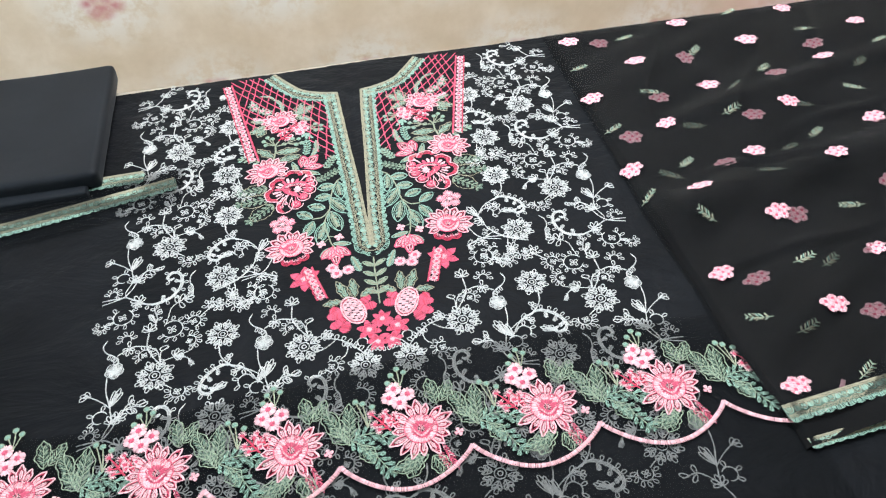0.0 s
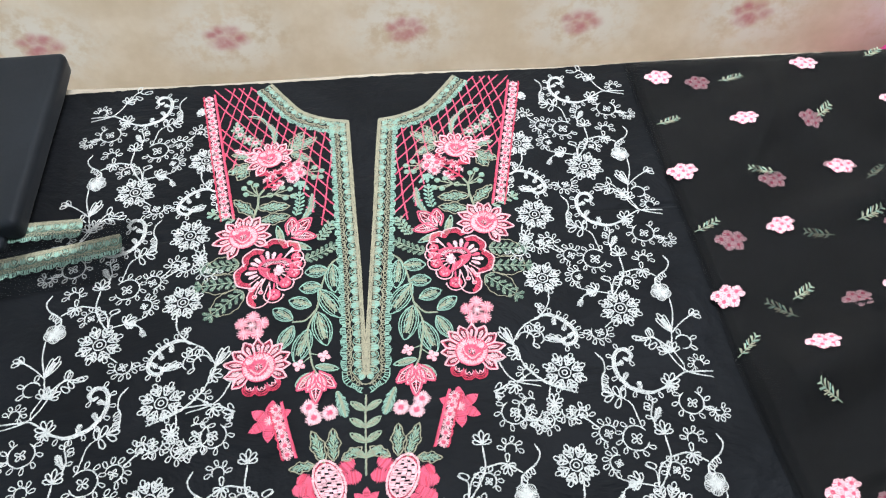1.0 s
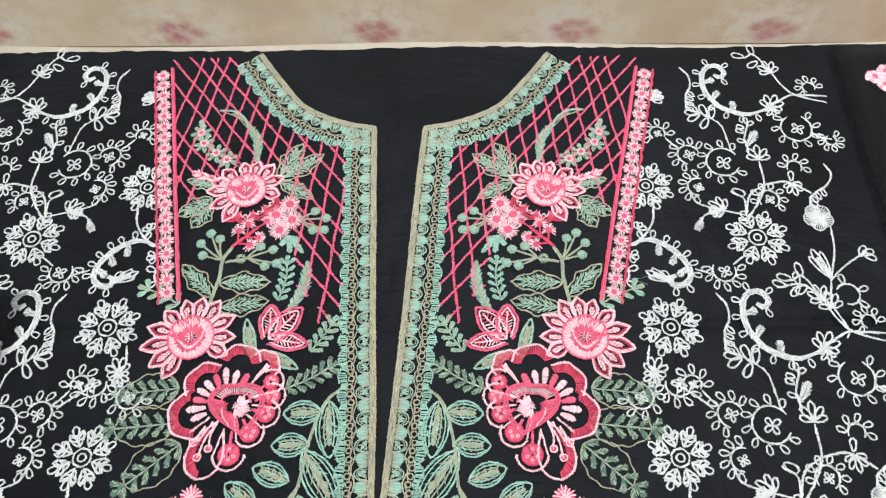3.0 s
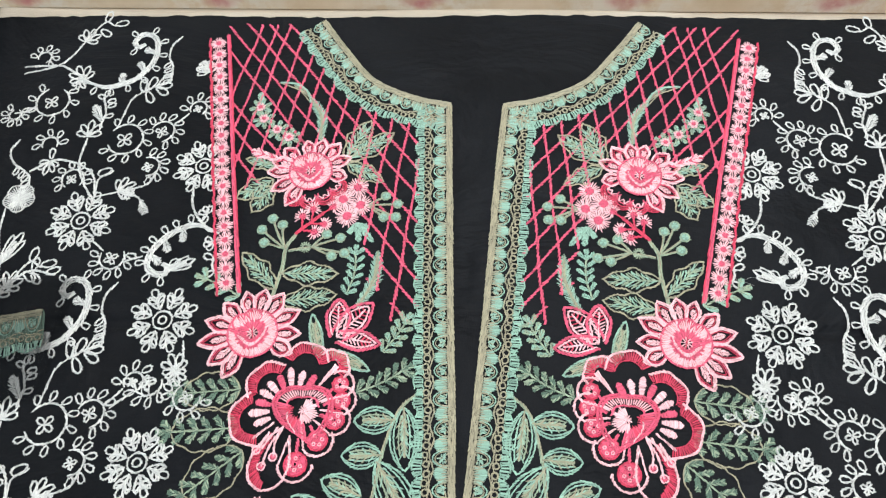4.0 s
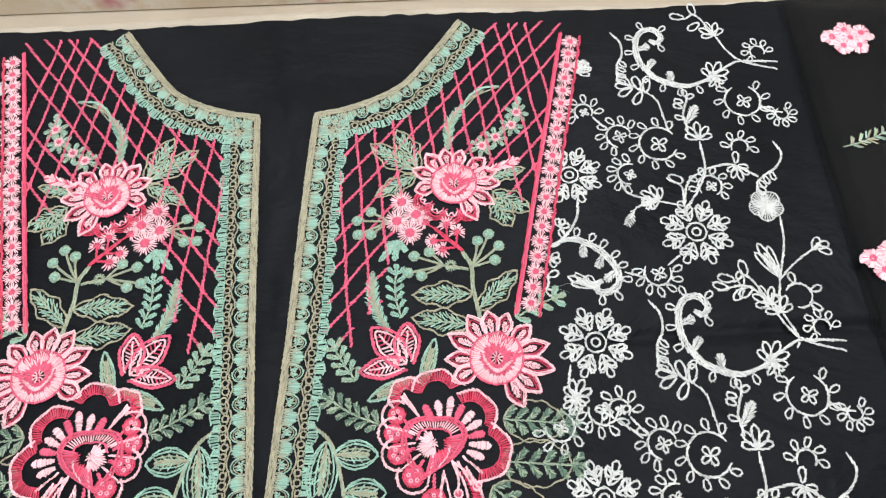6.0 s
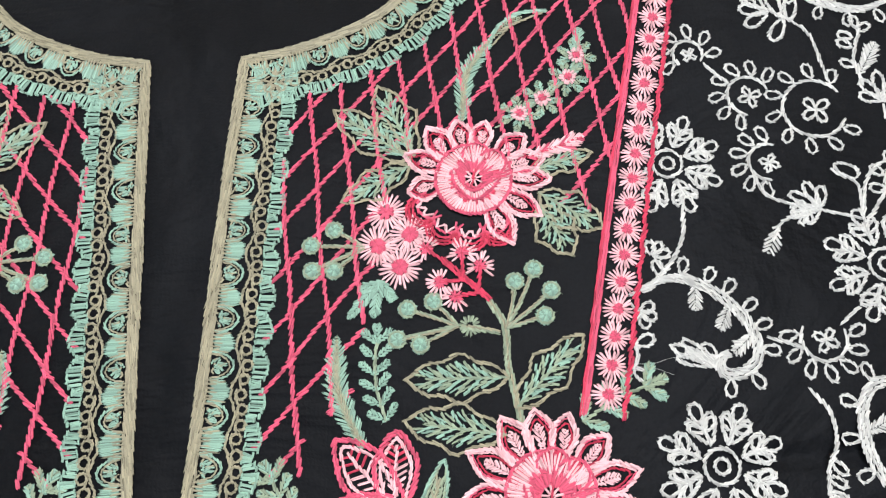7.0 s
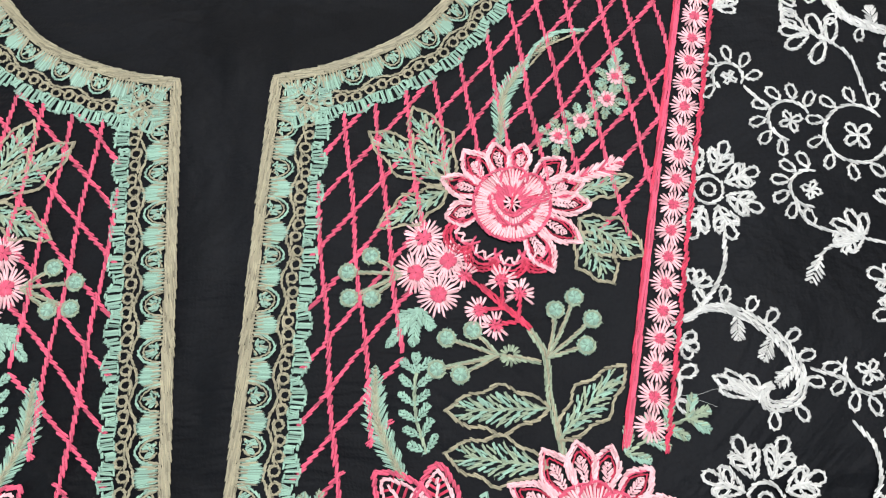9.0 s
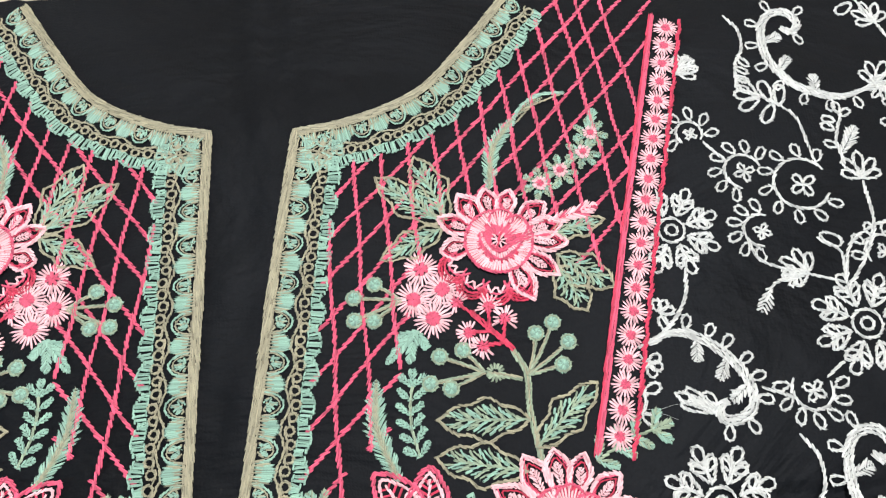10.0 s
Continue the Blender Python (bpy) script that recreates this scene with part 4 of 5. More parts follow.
def rim_petal(s, x, y, r, a0, sweep, deep=0.36):
    """A rounded petal: wine satin on its rim between a blush cord and a thin line."""
    outer = [np.array((x + (r + 0.5 * math.sin(6 * t)) * math.cos(t), y + (r + 0.5 * math.sin(6 * t)) * math.sin(t))) for t in np.radians(np.linspace(a0, a0 + sweep, 30))]
    inner = arc(x, y, r * (1 - deep), a0, sweep, 29)
    s.fill(outer, inner, 1.05, 0.8, (R, R, X), 0.1, 0.12)
    s.rope(outer, 1.2, B, 1.9, 0.4)
    s.rope(inner, 0.6, R, 1.8, 0.1)


def peony(s):
    for x, y, r, a0, sweep, deep in ((101, -187.5, 13, -100, 172, 0.38), (95.5, -171.5, 12.5, -28, 145, 0.40), (80, -160.5, 12, 22, 148, 0.42), (66.5, -160.5, 8.6, 48, 172, 0.6)):
        rim_petal(s, x, y, r, a0, sweep, deep)
    for a in (120, 140, 160):
        s.rope([(66.5 + 3 * math.cos(radians(a)), -162 + 3 * math.sin(radians(a))), (72, -170.5)], 0.9, B, 1.8, 0.45)
    one, two, _ = petal_lines(88, -195, -78, 0, 27, 9.5, 1.5)
    low, _, _ = petal_lines(88, -195, -78, 2, 22, 5.0, 1.4)
    s.fill(one, low, 1.0, 0.8, (R, R, X), 0.1, 0.1)
    s.rope(one + two[::-1], 1.2, B, 1.9, 0.4)
    for k, a in enumerate((118, 99, 80, 62, 44, 27, 10, -7, -24)):
        one, two, _ = petal_lines(83.5, -182.5, a, 11.5, s.rnd.uniform(19, 22), 1.9, 1.7)
        s.fill(one, two, 0.75, 0.8, P if k % 3 == 0 else B, 0.25)
    for x, y, r in ((61.5, -169.5, 3.9), (60, -177.5, 4.1), (62.3, -187, 4.5), (69.5, -197, 4.8), (78.5, -208.5, 5.4)):
        v = np.array((x - 79, y + 182.0))
        a = math.degrees(math.atan2(v[1], v[0]))
        s.rope(arc(x, y, r + 2.9, a - 88, 176), 1.15, B, 1.9, 0.4)
        for q in np.arange(r, 0.5, -0.85):
            s.rope(arc(x, y, q, a, 362), 0.95, P if q < r else R, 1.4, 0.1)
        s.rope([(x - v[0] / np.hypot(*v) * r, y - v[1] / np.hypot(*v) * r), (79 + v[0] * 0.55, -182 + v[1] * 0.55)], 1.6, P, 1.8, 0.1)
        for f in (-70, 0, 70, 180):
            s.ring(x + r * 0.5 * math.cos(radians(a + f)), y + r * 0.5 * math.sin(radians(a + f)), 0.75, B, 0.55, 0.5, 0.9)
        n = np.array((-v[1], v[0])) / np.hypot(*v) * (r + 2.6)
        s.rope([(x + n[0], y + n[1]), (80 + v[0] * 0.5 + n[0] * 0.4, -182 + v[1] * 0.5 + n[1] * 0.4)], 0.9, B, 1.8, 0.35)
    for x, y in ((89.5, -205.5), (94.5, -210), (98, -202.5)):
        s.rope(curve([(86.5, -191), ((x + 87.5) / 2 + 1, (y - 191) / 2), (x, y)]), 1.0, B, z=0.4)
        s.burst(x, y, 0, 1.6, 8, P, 0.8, 0.4)
        s.ring(x, y, 1.9, B, 0.8, 0.5)
    for a in (-58, -40):
        s.rope([(84 + 10 * math.cos(radians(a)), -183 + 10 * math.sin(radians(a))), (84 + 22 * math.cos(radians(a)), -183 + 22 * math.sin(radians(a)))], 1.0, B, z=0.4)


def peony_centre(s):
    heart = curve([(73.5, -198.5), (66.5, -190), (64, -181), (66.5, -173.5), (73, -170.8), (80, -171.3), (86, -171.5), (92, -175), (93.5, -181), (89, -188.5), (81.5, -193.5), (73.5, -198.5)], 6)
    c = np.array((79, -182.5))

    def shrunk(k, some=heart):
        return [c + (np.array(p) - c) * k for p in some]
    s.fill(heart, shrunk(0.9), 0.9, 0.75, (P, P, R), 0.4, 0.3)
    s.rope(heart, 1.0, P, 1.8, 0.7)
    s.rope(shrunk(0.88), 0.9, P, 1.8, 0.7)
    band = heart[15:44]
    s.fill(shrunk(0.86, band), shrunk(0.56, band), 1.15, 0.65, B, 0.4, 0.2)
    s.rope(shrunk(0.54, heart[13:46]), 0.9, P, 1.8, 0.6)
    wedge = heart[46:66]
    s.fill(shrunk(0.9, wedge), shrunk(0.42, wedge), 0.8, 0.85, (P, P, R), 0.5, 0.15)
    for i in range(5):
        k = 0.5 + 0.09 * i
        s.st(shrunk(k, wedge)[5 + 2 * i], shrunk(k + 0.16, wedge)[7 + 2 * i], 0.6, B, z=0.9)
    for i in range(19):
        t, k = radians(95 + i * 10.5), s.rnd.uniform(5.2, 7.6)
        s.st((78.5 + 1.8 * math.cos(t), -183 + 1.8 * math.sin(t)), (77.5 + k * math.cos(t), -183 + k * math.sin(t)), 0.9, B, z=0.6)
    s.burst(78, -183, 0, 2.6, 9, B, 0.8, 0.8)
    s.burst(85, -182.5, 0, 2.2, 7, R, 0.8, 0.8)


whole = sewn("peony", peony, BOTH, "large rose embroidered peony with a heart centre")
sewn("flower_centre", peony_centre, BOTH, under=whole)


def tulip(s, x, y, petals):
    for a, l, half in petals:
        one, two, u = petal_lines(x, y, a, 0, l, half)
        s.rope(one + two[::-1], 1.4, P, 2.0, 0.3)
        i1, i2, _ = petal_lines(x, y, a, l * 0.06, l * 0.9, half * 0.72)
        s.rope(i1 + i2[::-1], 0.9, B, 1.7, 0.2)
        for t in np.arange(0.2, 0.8, 0.09):
            c = np.array((x, y)) + u * l * t
            n = np.array((-u[1], u[0])) * half * 0.6 * math.sin(math.pi * t) + u * 2
            s.st(c, c + n, 0.8, R if t > 0.5 else B)
            s.st(c, c - n + u * 4, 0.8, R if t > 0.5 else B)
        s.rope([(x, y), np.array((x, y)) + u * l * 0.8], 0.9, B, 1.8, 0.3)


sewn("tulip", lambda s: tulip(s, 66, -144.8, ((132, 25, 6.8), (88, 20.5, 6.2), (189, 22.5, 5.2))), BOTH)
sewn("tulip", lambda s: tulip(s, 39.5, -287, ((222, 21, 5), (318, 21, 5), (270, 27, 5), (246, 18, 4), (294, 18, 4))), BOTH)
for dx, dy in ((63.8, -58), (61.3, -69), (71.2, -65.6), (68, -76)):
    sewn("daisy", lambda s: daisy(s, dx, dy, 5.9), BOTH, seed=int(dx))
for dx, dy in ((27.7, -322), (39.6, -325), (44, -316)):
    sewn("daisy", lambda s: (daisy(s, dx, dy, 6.2, 30), s.burst(dx, dy, 1, 5.6, 22, B, 1.2)), BOTH, seed=int(dx))


BERRY = Sew(31)
berry(BERRY, 0, 0, 2.9)
BERRY = BERRY.mesh("berry")


def berry_twig(s, spots, join):
    for x, y in spots:
        stem(s, [join, ((x + join[0]) / 2 + 0.4, (y + join[1]) / 2), (x, y)], S, 0.85, 2)


def berries(twigs, spots):
    for twig_ob in twigs:
        side = twig_ob["spot"][2] if "spot" in twig_ob else 0
        for k, (x, y) in enumerate(spots):
            x, y = settle(x, y, side) if side else (x, y)
            part("berry", BERRY, twig_ob, pose(x / 1000, y / 1000, 0, 0, 0, 40 * k))


for spots, join in ((((47.8, -63.2), (40.8, -68), (41.3, -76), (48, -76.2)), (57, -69)), (((102.5, -82), (108.4, -78.4), (113.3, -85.2), (111, -92.9)), (99.5, -96)), (((77.8, -87.2), (70.1, -89.2), (67, -98.2), (73.8, -100)), (85, -94.8))):
    berries(sewn("berry_twig", lambda s: berry_twig(s, spots, join), BOTH), spots)
sewn("leaf_stem", lambda s: (stem(s, [(86, -95), (97, -97)], S, 1.1), s.burst(88.5, -94.8, 1, 3.4, 14, S, 0.9)), BOTH)
sewn("rose_comb", lambda s: comb(s, 94.8, -87.2, 137, 1.18), BOTH)
sewn("mint_spray", lambda s: [s.sides([(62, -80), e], 3.2, M, 35, 0.9, 0.8) for e in ((52.5, -91), (56, -83), (60, -91), (66, -86))], BOTH)
sewn("leaf_stem", lambda s: stem(s, [(94.6, -87.5), (98.9, -95), (99.4, -106.5), (100.7, -114), (102.4, -124)], S, 1.05, 3), BOTH)
for leaf in ((99, -110.5, 69.3, -110.2, 6.3), (101, -119.5, 121.8, -99, 5.6), (97.5, -126.6, 68.7, -122, 6.3), (73, -39, 60.6, -13.7, 6.2), (71.5, -40.5, 46.8, -21.9, 6), (71.5, -42.5, 49.9, -54, 4.8), (110, -45.8, 128.9, -40.4, 4), (111.4, -58, 120.5, -74.3, 6),
             (111.5, -53.8, 130.5, -66, 6), (24, -361, 25, -335, 5), (31, -362, 41, -336, 5), (18, -361, 3, -352, 4), (38, -363, 57, -365, 4)):
    sewn("leaf", lambda s: open_leaf(s, *leaf), BOTH, seed=int(abs(leaf[0] * leaf[3])))
sewn("feather_leaf", lambda s: (feather(s, [(88.3, -27.5), (89.6, -12.5), (94, -4), (98.4, 2)], 5.2), stem(s, [(97, -1), (101, 7), (108, 12), (117.5, 12.6)], M, 1.0, 2), stem(s, [(99, 0), (105, 7), (110.5, 9.6), (117.5, 12.6)], G, 0.8, 1), s.sides([(99, 3), (104, 8), (109, 10.5)], 2.2, (G, S), 40, 1.0, 0.6)), BOTH)
sewn("feather_leaf", lambda s: feather(s, [(57.5, -128.6), (53.2, -121), (49.6, -111), (49.2, -97)], 5.6), BOTH)


def flower_spike(s):
    line = [(99, -30.5), (106.8, -26), (114.4, -20.8), (123.2, -13.5), (126.4, -5.5), (128, 3.2)]
    stem(s, line, S, 0.8, 1)
    for x, y in line[1:5]:
        for a in (350, 45, 100, 150, 200, 260, 310):
            s.sides([(x, y), (x + 6.6 * math.cos(radians(a)), y + 6.6 * math.sin(radians(a)))], 2.4, (M, S), 38, 0.9, 0.65)
        s.burst(x, y, 1.2, 2.9, 13, B, 0.9, 0.9)
        s.burst(x, y, 0, 1.5, 7, P, 0.8, 1.1)
    s.sides([(126.4, -4), (128.2, 5)], 3, M, 38, 0.8, 0.75)


sewn("flower_spike", flower_spike, BOTH)
sewn("blush_spike", lambda s: (s.rope([(109, -41.5), (126.4, -35.2)], 1.2, R), s.sides([(109, -41.5), (126.4, -35.2)], 5.5, (B, B, P), 32, 1.5, 1.1, 0.2)), BOTH)
sewn("fern", lambda s: fern(s, [(63.6, -121.4), (60.6, -110.2), (60.8, -99)], 5.6, M, 4.6), BOTH)
sewn("fern", lambda s: fern(s, [(119.8, -124), (130, -118), (138, -115)], 7, (M, S), 6), BOTH)
sewn("fern", lambda s: fern(s, [(53, -173), (42, -168.5), (31.5, -162)], 6.6, (S, D), 5.0), BOTH)
sewn("fern", lambda s: fern(s, [(42, -152), (36, -144), (32, -137)], 6.4, (M, S), 5.0), BOTH)
for leaf in ((73.4, -156, 80, -133, 3.2), (69, -152, 48, -162, 3.2), (41, -280, 22, -284, 3), (45, -286, 56, -297, 3)):
    sewn("satin_leaf", lambda s: satin_leaf(s, *leaf, S, M, S), BOTH)
for leaf in ((29.3, -180, 26.4, -210, 7), (40, -206, 20, -236, 8), (40, -229, 32, -262, 8), (47, -245, 57, -276, 7.5), (33, -186, 53, -187, 6.5), (38, -203, 57, -204, 6.2), (46, -222, 65, -215, 6), (61, -235, 78, -223, 5.8), (60, -241, 71, -263, 6)):
    sewn("satin_leaf", lambda s: satin_leaf(s, *leaf), BOTH, seed=int(abs(leaf[1])))
sewn("leaf_stem", lambda s: (stem(s, [(21, -171), (32, -182), (38, -203), (41, -225), (48, -245), (46, -264), (43, -280), (37.4, -290)], S, 1.1, 2), stem(s, [(41, -225), (50, -236), (61, -237)], S, 1.0, 2), stem(s, [(46, -268), (36, -271)], S, 0.9, 1), stem(s, [(46, -272), (53, -278)], S, 0.9, 1)), BOTH)
sewn("bud", lambda s: (tufted(s, 34, -271.7, 5, P, 4), tufted(s, 54, -278.6, 5, P, 4)), BOTH)
for leaf in ((111, -173, 139, -176, 9), (109, -192, 141, -195, 10), (105, -203, 129, -224, 10)):
    sewn("dark_leaf", lambda s: (leaf_outline(s, *leaf), fern(s, [leaf[:2], leaf[2:4]], 7.5, (D, D, S), 6.0)), BOTH, seed=int(-leaf[1]))
sewn("tufted_flower", lambda s: tufted(s, 94.5, -238.5, 14, P, 5), BOTH, "shaggy pink tufted flower")
sewn("feather_leaf", lambda s: feather(s, [(23, -304), (19, -314), (15, -326)], 7), BOTH)
sewn("star_flower", lambda s: star(s, 73.3, -325, 17, P, 6, 92), BOTH)
sewn("centre_vine", lambda s: (stem(s, [(0, -309), (0, -340), (0, -374)], S, 1.1, 2), [satin_leaf(s, 0, y, 12 * k, y + 8, 2.6, S, S, S) for y in (-322, -336, -348, -360) for k in (1, -1)]), [(0, 0, 1)])


def medallion(s):
    x, y = 27, -377.5

    def ell(r, n=40):
        return [(x + 11.5 * r * math.cos(t) + 4 * r * math.sin(t), y + 17.5 * r * math.sin(t)) for t in np.linspace(0, 2 * math.pi, n)]
    s.rope(ell(1.0), 1.7, B, 2, 0.6)
    s.fill(ell(0.94), ell(0.84), 0.8, 0.8, X, 0.2)
    s.rope(ell(0.82), 1.3, B, 2, 0.6)
    for j in range(-9, 10):
        yy = y + j * 1.45
        h = 0.78 * 11.5 * math.sqrt(max(0, 1 - (j * 1.45 / 14.2) ** 2))
        for i in range(-2, 3):
            if (i * 2 + j) % 5:
                s.st((x + 0.23 * (yy - y) + h * (i - 0.5) / 2.5, yy), (x + 0.23 * (yy - y) + h * (i + 0.6) / 2.5, yy), 1.5, B, z=0.3)


sewn("medallion", medallion, BOTH, "blush oval medallion with dark dots")
sewn("petal_whorl", lambda s: [s.fill(*petal_lines(cx, cy, a, 1, l, 5.5, 1.6)[:2], 0.85, 0.85, (P, P, P, R), -0.1) for cx, cy, a, l in ((22, -372, 140, 17), (20, -376, 172, 17), (36, -382, 5, 18), (36, -386, -32, 18), (33, -390, -62, 15), (38, -378, 28, 14))], BOTH)
sewn("star_flower", lambda s: star(s, 14, -405, 12.5, P, 6, 80), BOTH)
sewn("star_flower", lambda s: star(s, 7, -421, 11, P, 6, 70), BOTH)
sewn("star_flower", lambda s: star(s, 0, -394, 11, P, 7, 90), [(0, 0, 1)])

def loose_thread(s, pts):
    line = curve(pts, 10)
    for a, b in zip(line, line[1:]):
        s.st(a, b + (b - a) * 0.3, 0.12, W, 0.12, 0.3)


for pts in (((134, -108), (141, -108.5), (148, -107), (153, -109.5)), ((135, -109), (142, -110), (147, -112))):
    sewn("loose_thread", lambda s: loose_thread(s, pts), [(0, 0, 1)], "fine loose white thread end")

# ---- hem: organza panel with flowers and a scalloped cord ----
panel = tagged(new("hem_panel"), "sheer black organza hem panel with rose flowers and pink scalloped cord", "fabric panel")


def hem_cloth(u, v):
    x, y = -0.60 + 0.94 * u, -0.80 + 0.345 * v
    y += 0.010 * math.sin(x * 9 + 1) * v + 0.0012 * EDGE[int(u * 199)] * (v > 0.99) + 0.02 * max(0, x - 0.2) * v
    return x, y, 0.0026 + 0.0012 * math.sin(x * 21 + y * 13) * math.sin(y * 17)


part("organza", sheet("organza", 120, 50, hem_cloth, ORGANZA), panel, label="sheer black organza")


def hem_part(name, build, label="", seed=9, first=-5, last=2):
    s = Sew(seed, 1)
    build(s)
    me = s.mesh(name)
    made = []
    for k in range(first, last + 1):
        made.append(part(name, me, panel, Matrix.Translation((0.0075 + 0.1131 * k, -0.525 - 0.0022 * k, 0.0040)), label))
    return made


whole = hem_part("sunflower", lambda s: sunflower(s, 0, 0, 28.5, (), 16, 0, 0.10), "rose embroidered hem flower")
hem_eye = Sew(8, 1)
flower_centre(hem_eye, 0, 0, 25.5)
hem_eye = hem_eye.mesh("flower_centre")
for flower in whole:
    part("flower_centre", hem_eye, flower)
for dx, dy in ((-23, 36), (-6, 37), (-17.5, 45), (-14.5, 29.5)):
    hem_part("daisy", lambda s: (s.burst(dx, dy, 1.5, 7.4, 34, B, 1.3), s.burst(dx, dy, 0, 3.0, 12, P, 1.2, 0.5)), seed=int(dx * dy))
hem_part("rose_comb", lambda s: comb(s, -26, 3, 125, 1.15), last=3)
hem_part("rose_comb", lambda s: comb(s, -18, 6, 120, 0.9))
hem_part("rose_spike", lambda s: [s.sides([(12 + o, -18), (21 + o, -44)], 5, (P, P, B), 38, 1.9, 0.85) for o in (-3, 4)])
hem_part("bud", lambda s: tufted(s, 32, -10, 4.2, P, 4))
berries(hem_part("berry_twig", lambda s: berry_twig(s, ((-12, 66), (-6, 61), (-18, 60), (-22, 52)), (-12, 46))), ((-12, 66), (-6, 61), (-18, 60), (-22, 52)))
berries(hem_part("berry_twig", lambda s: berry_twig(s, ((66, 33), (74, 28), (60, 36)), (68, 8))), ((66, 33), (74, 28), (60, 36)))
for leaf in ((50, -6, 54, 36, 9), (46, 2, 30, 34, 8), (18, 22, 14, 50, 7), (48, -4, 36, 14, 7), (2, -26, -30, -36, 7), (6, -28, 16, -46, 8), (-6, -24, -18, -44, 8), (22, 24, 34, 44, 6), (60, -8, 70, -26, 7)):
    hem_part("leaf", lambda s: open_leaf(s, *leaf, S, D), seed=int(abs(leaf[2] * 7)))
hem_part("fern", lambda s: fern(s, [(52, -2), (66, -12), (80, -34)], 9, (M, D, D), 6))
hem_part("fern", lambda s: fern(s, [(56, 0), (72, 2), (84, -6)], 9, (M, D, D), 6))


def scallop(s):
    line = [(-72.5 + 113.1 * t, -22.5 - 2.2 * t - 30 * math.sin(math.pi * t) ** 0.8) for t in np.linspace(0, 1, 40)]
    q, d = evenly(line, 1.2)
    for p, e in zip(q, d):
        n = np.array((-e[1], e[0]))
        s.st(p - n * 2.3, p + n * 2.3, 1.3, B, 1.4)


hem_part("scalloped_cord", scallop, "pale pink satin scalloped cord", last=3)

# ---- the dupatta ----
dupatta = tagged(new("dupatta"), "folded sheer black chiffon scarf with pink flowers and mint leaf sprigs", "scarf")
DX = [(0.075, 0.286), (0.0, 0.286), (-0.1, 0.289), (-0.23, 0.294), (-0.31, 0.293), (-0.42, 0.303), (-0.505, 0.305), (-0.585, 0.318)]


def dup_left(y):
    return float(np.interp(-y, [-a for a, _ in DX], [b for _, b in DX]))


def dup_h(x, y):
    """Height of the scarf's soft folds."""
    d = x - dup_left(y)
    z = 0.011 * min(1, max(0, d) / 0.010) ** 0.5
    ridge = y + 0.335 - 0.17 * (x - 0.29)
    z += 0.017 * math.exp(-(ridge / 0.03) ** 2) * min(1, max(0, d) / 0.03)
    z += 0.009 * math.exp(-((y + 0.20 - 0.25 * (x - 0.29)) / 0.02) ** 2) * min(1, max(0, d - 0.05) / 0.05)
    z += 0.0035 * math.sin(38 * y - 14 * x + 1.5 * math.sin(9 * x)) * math.sin(11 * x + 5 * y) * min(1, max(0, d) / 0.04)
    z += 0.0015 * math.sin(90 * y - 60 * x + 2 * math.sin(13 * y)) * min(1, max(0, d) / 0.04) * math.exp(-((x - 0.42) / 0.2) ** 2)
    for x0, y0, turn, wide, high in ((0.40, -0.06, 1.25, 0.006, 0.004), (0.52, -0.10, 1.05, 0.007, 0.005), (0.47, -0.27, 0.12, 0.007, 0.006), (0.60, -0.20, 0.30, 0.008, 0.006), (0.44, -0.40, 0.22, 0.008, 0.006), (0.66, 0.0, 1.4, 0.008, 0.005)):
        across = (y - y0) * math.cos(turn) - (x - x0) * math.sin(turn)
        run = (y - y0) * math.sin(turn) + (x - x0) * math.cos(turn)
        z += high * math.exp(-((across + 0.01 * math.sin(run * 25)) / wide) ** 2) * math.exp(-(run / 0.10) ** 2) * min(1, max(0, d) / 0.03)
    return z


def dup_sheet(low, drop, grow):
    def fn(u, v):
        y = low + (0.064 + (0.0015 if drop else 0) - low) * v
        l = dup_left(max(-0.585, y)) - grow
        x = l + (1.15 - l) * u**1.6
        y2 = y + 0.006 * (x - 0.29) * (v > 0.9) + 0.10 * (x - 0.32) * (1 - v) ** 3
        return x, y2 + 0.0008 * EDGE[int(u * 199)] * (v > 0.99), max(0.0006, dup_h(x, y) * min(1, 0.25 + (1 - v) * 30) - drop) if u > 0 else 0.0006
    return fn


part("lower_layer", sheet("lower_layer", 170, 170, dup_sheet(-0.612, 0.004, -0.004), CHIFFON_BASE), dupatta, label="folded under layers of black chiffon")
part("upper_layer", sheet("upper_layer", 170, 170, dup_sheet(-0.585, 0.0, 0.0), CHIFFON), dupatta, label="sheer black chiffon")


def tossed(s):
    for k, (x, y) in enumerate(((-9, 1), (-1, 5), (8, 3), (-4, -5), (5, -5), (1, 0))):
        s.burst(x, y, 0, 5.2, 20, P, 1.4, 0.1 * k)
        s.burst(x, y, 1.2, 5.6, 26, B, 1.25, 0.1 * k + 0.3)
        s.ring(x, y, 1.6, P, 1.0, 0.6)
    for a in (10, 190):
        s.sides([(8 * math.cos(radians(a)), 0), (15 * math.cos(radians(a)), 1)], 3.5, B, 40, 1, 1.2)


def sprig(s):
    s.rope(curve([(-14, -6), (0, -1), (11, 5)]), 1.0, S)
    for i in range(5):
        p = np.array((-9.5 + 4.6 * i, -4.0 + 2.0 * i))
        l = 7.6 - 0.8 * abs(i - 1.5)
        for k in (1, -1):
            a = radians(24 + 46 * k)
            for j in range(3):
                b = a + s.rnd.uniform(-0.2, 0.2)
                q = p + np.array((0.5, 0.25)) * j
                s.st(q, q + l * s.rnd.uniform(0.7, 1.1) * np.array((math.cos(b), math.sin(b))), 1.1, s.rnd.choice((M, S, G, G)), z=0.05 * j)


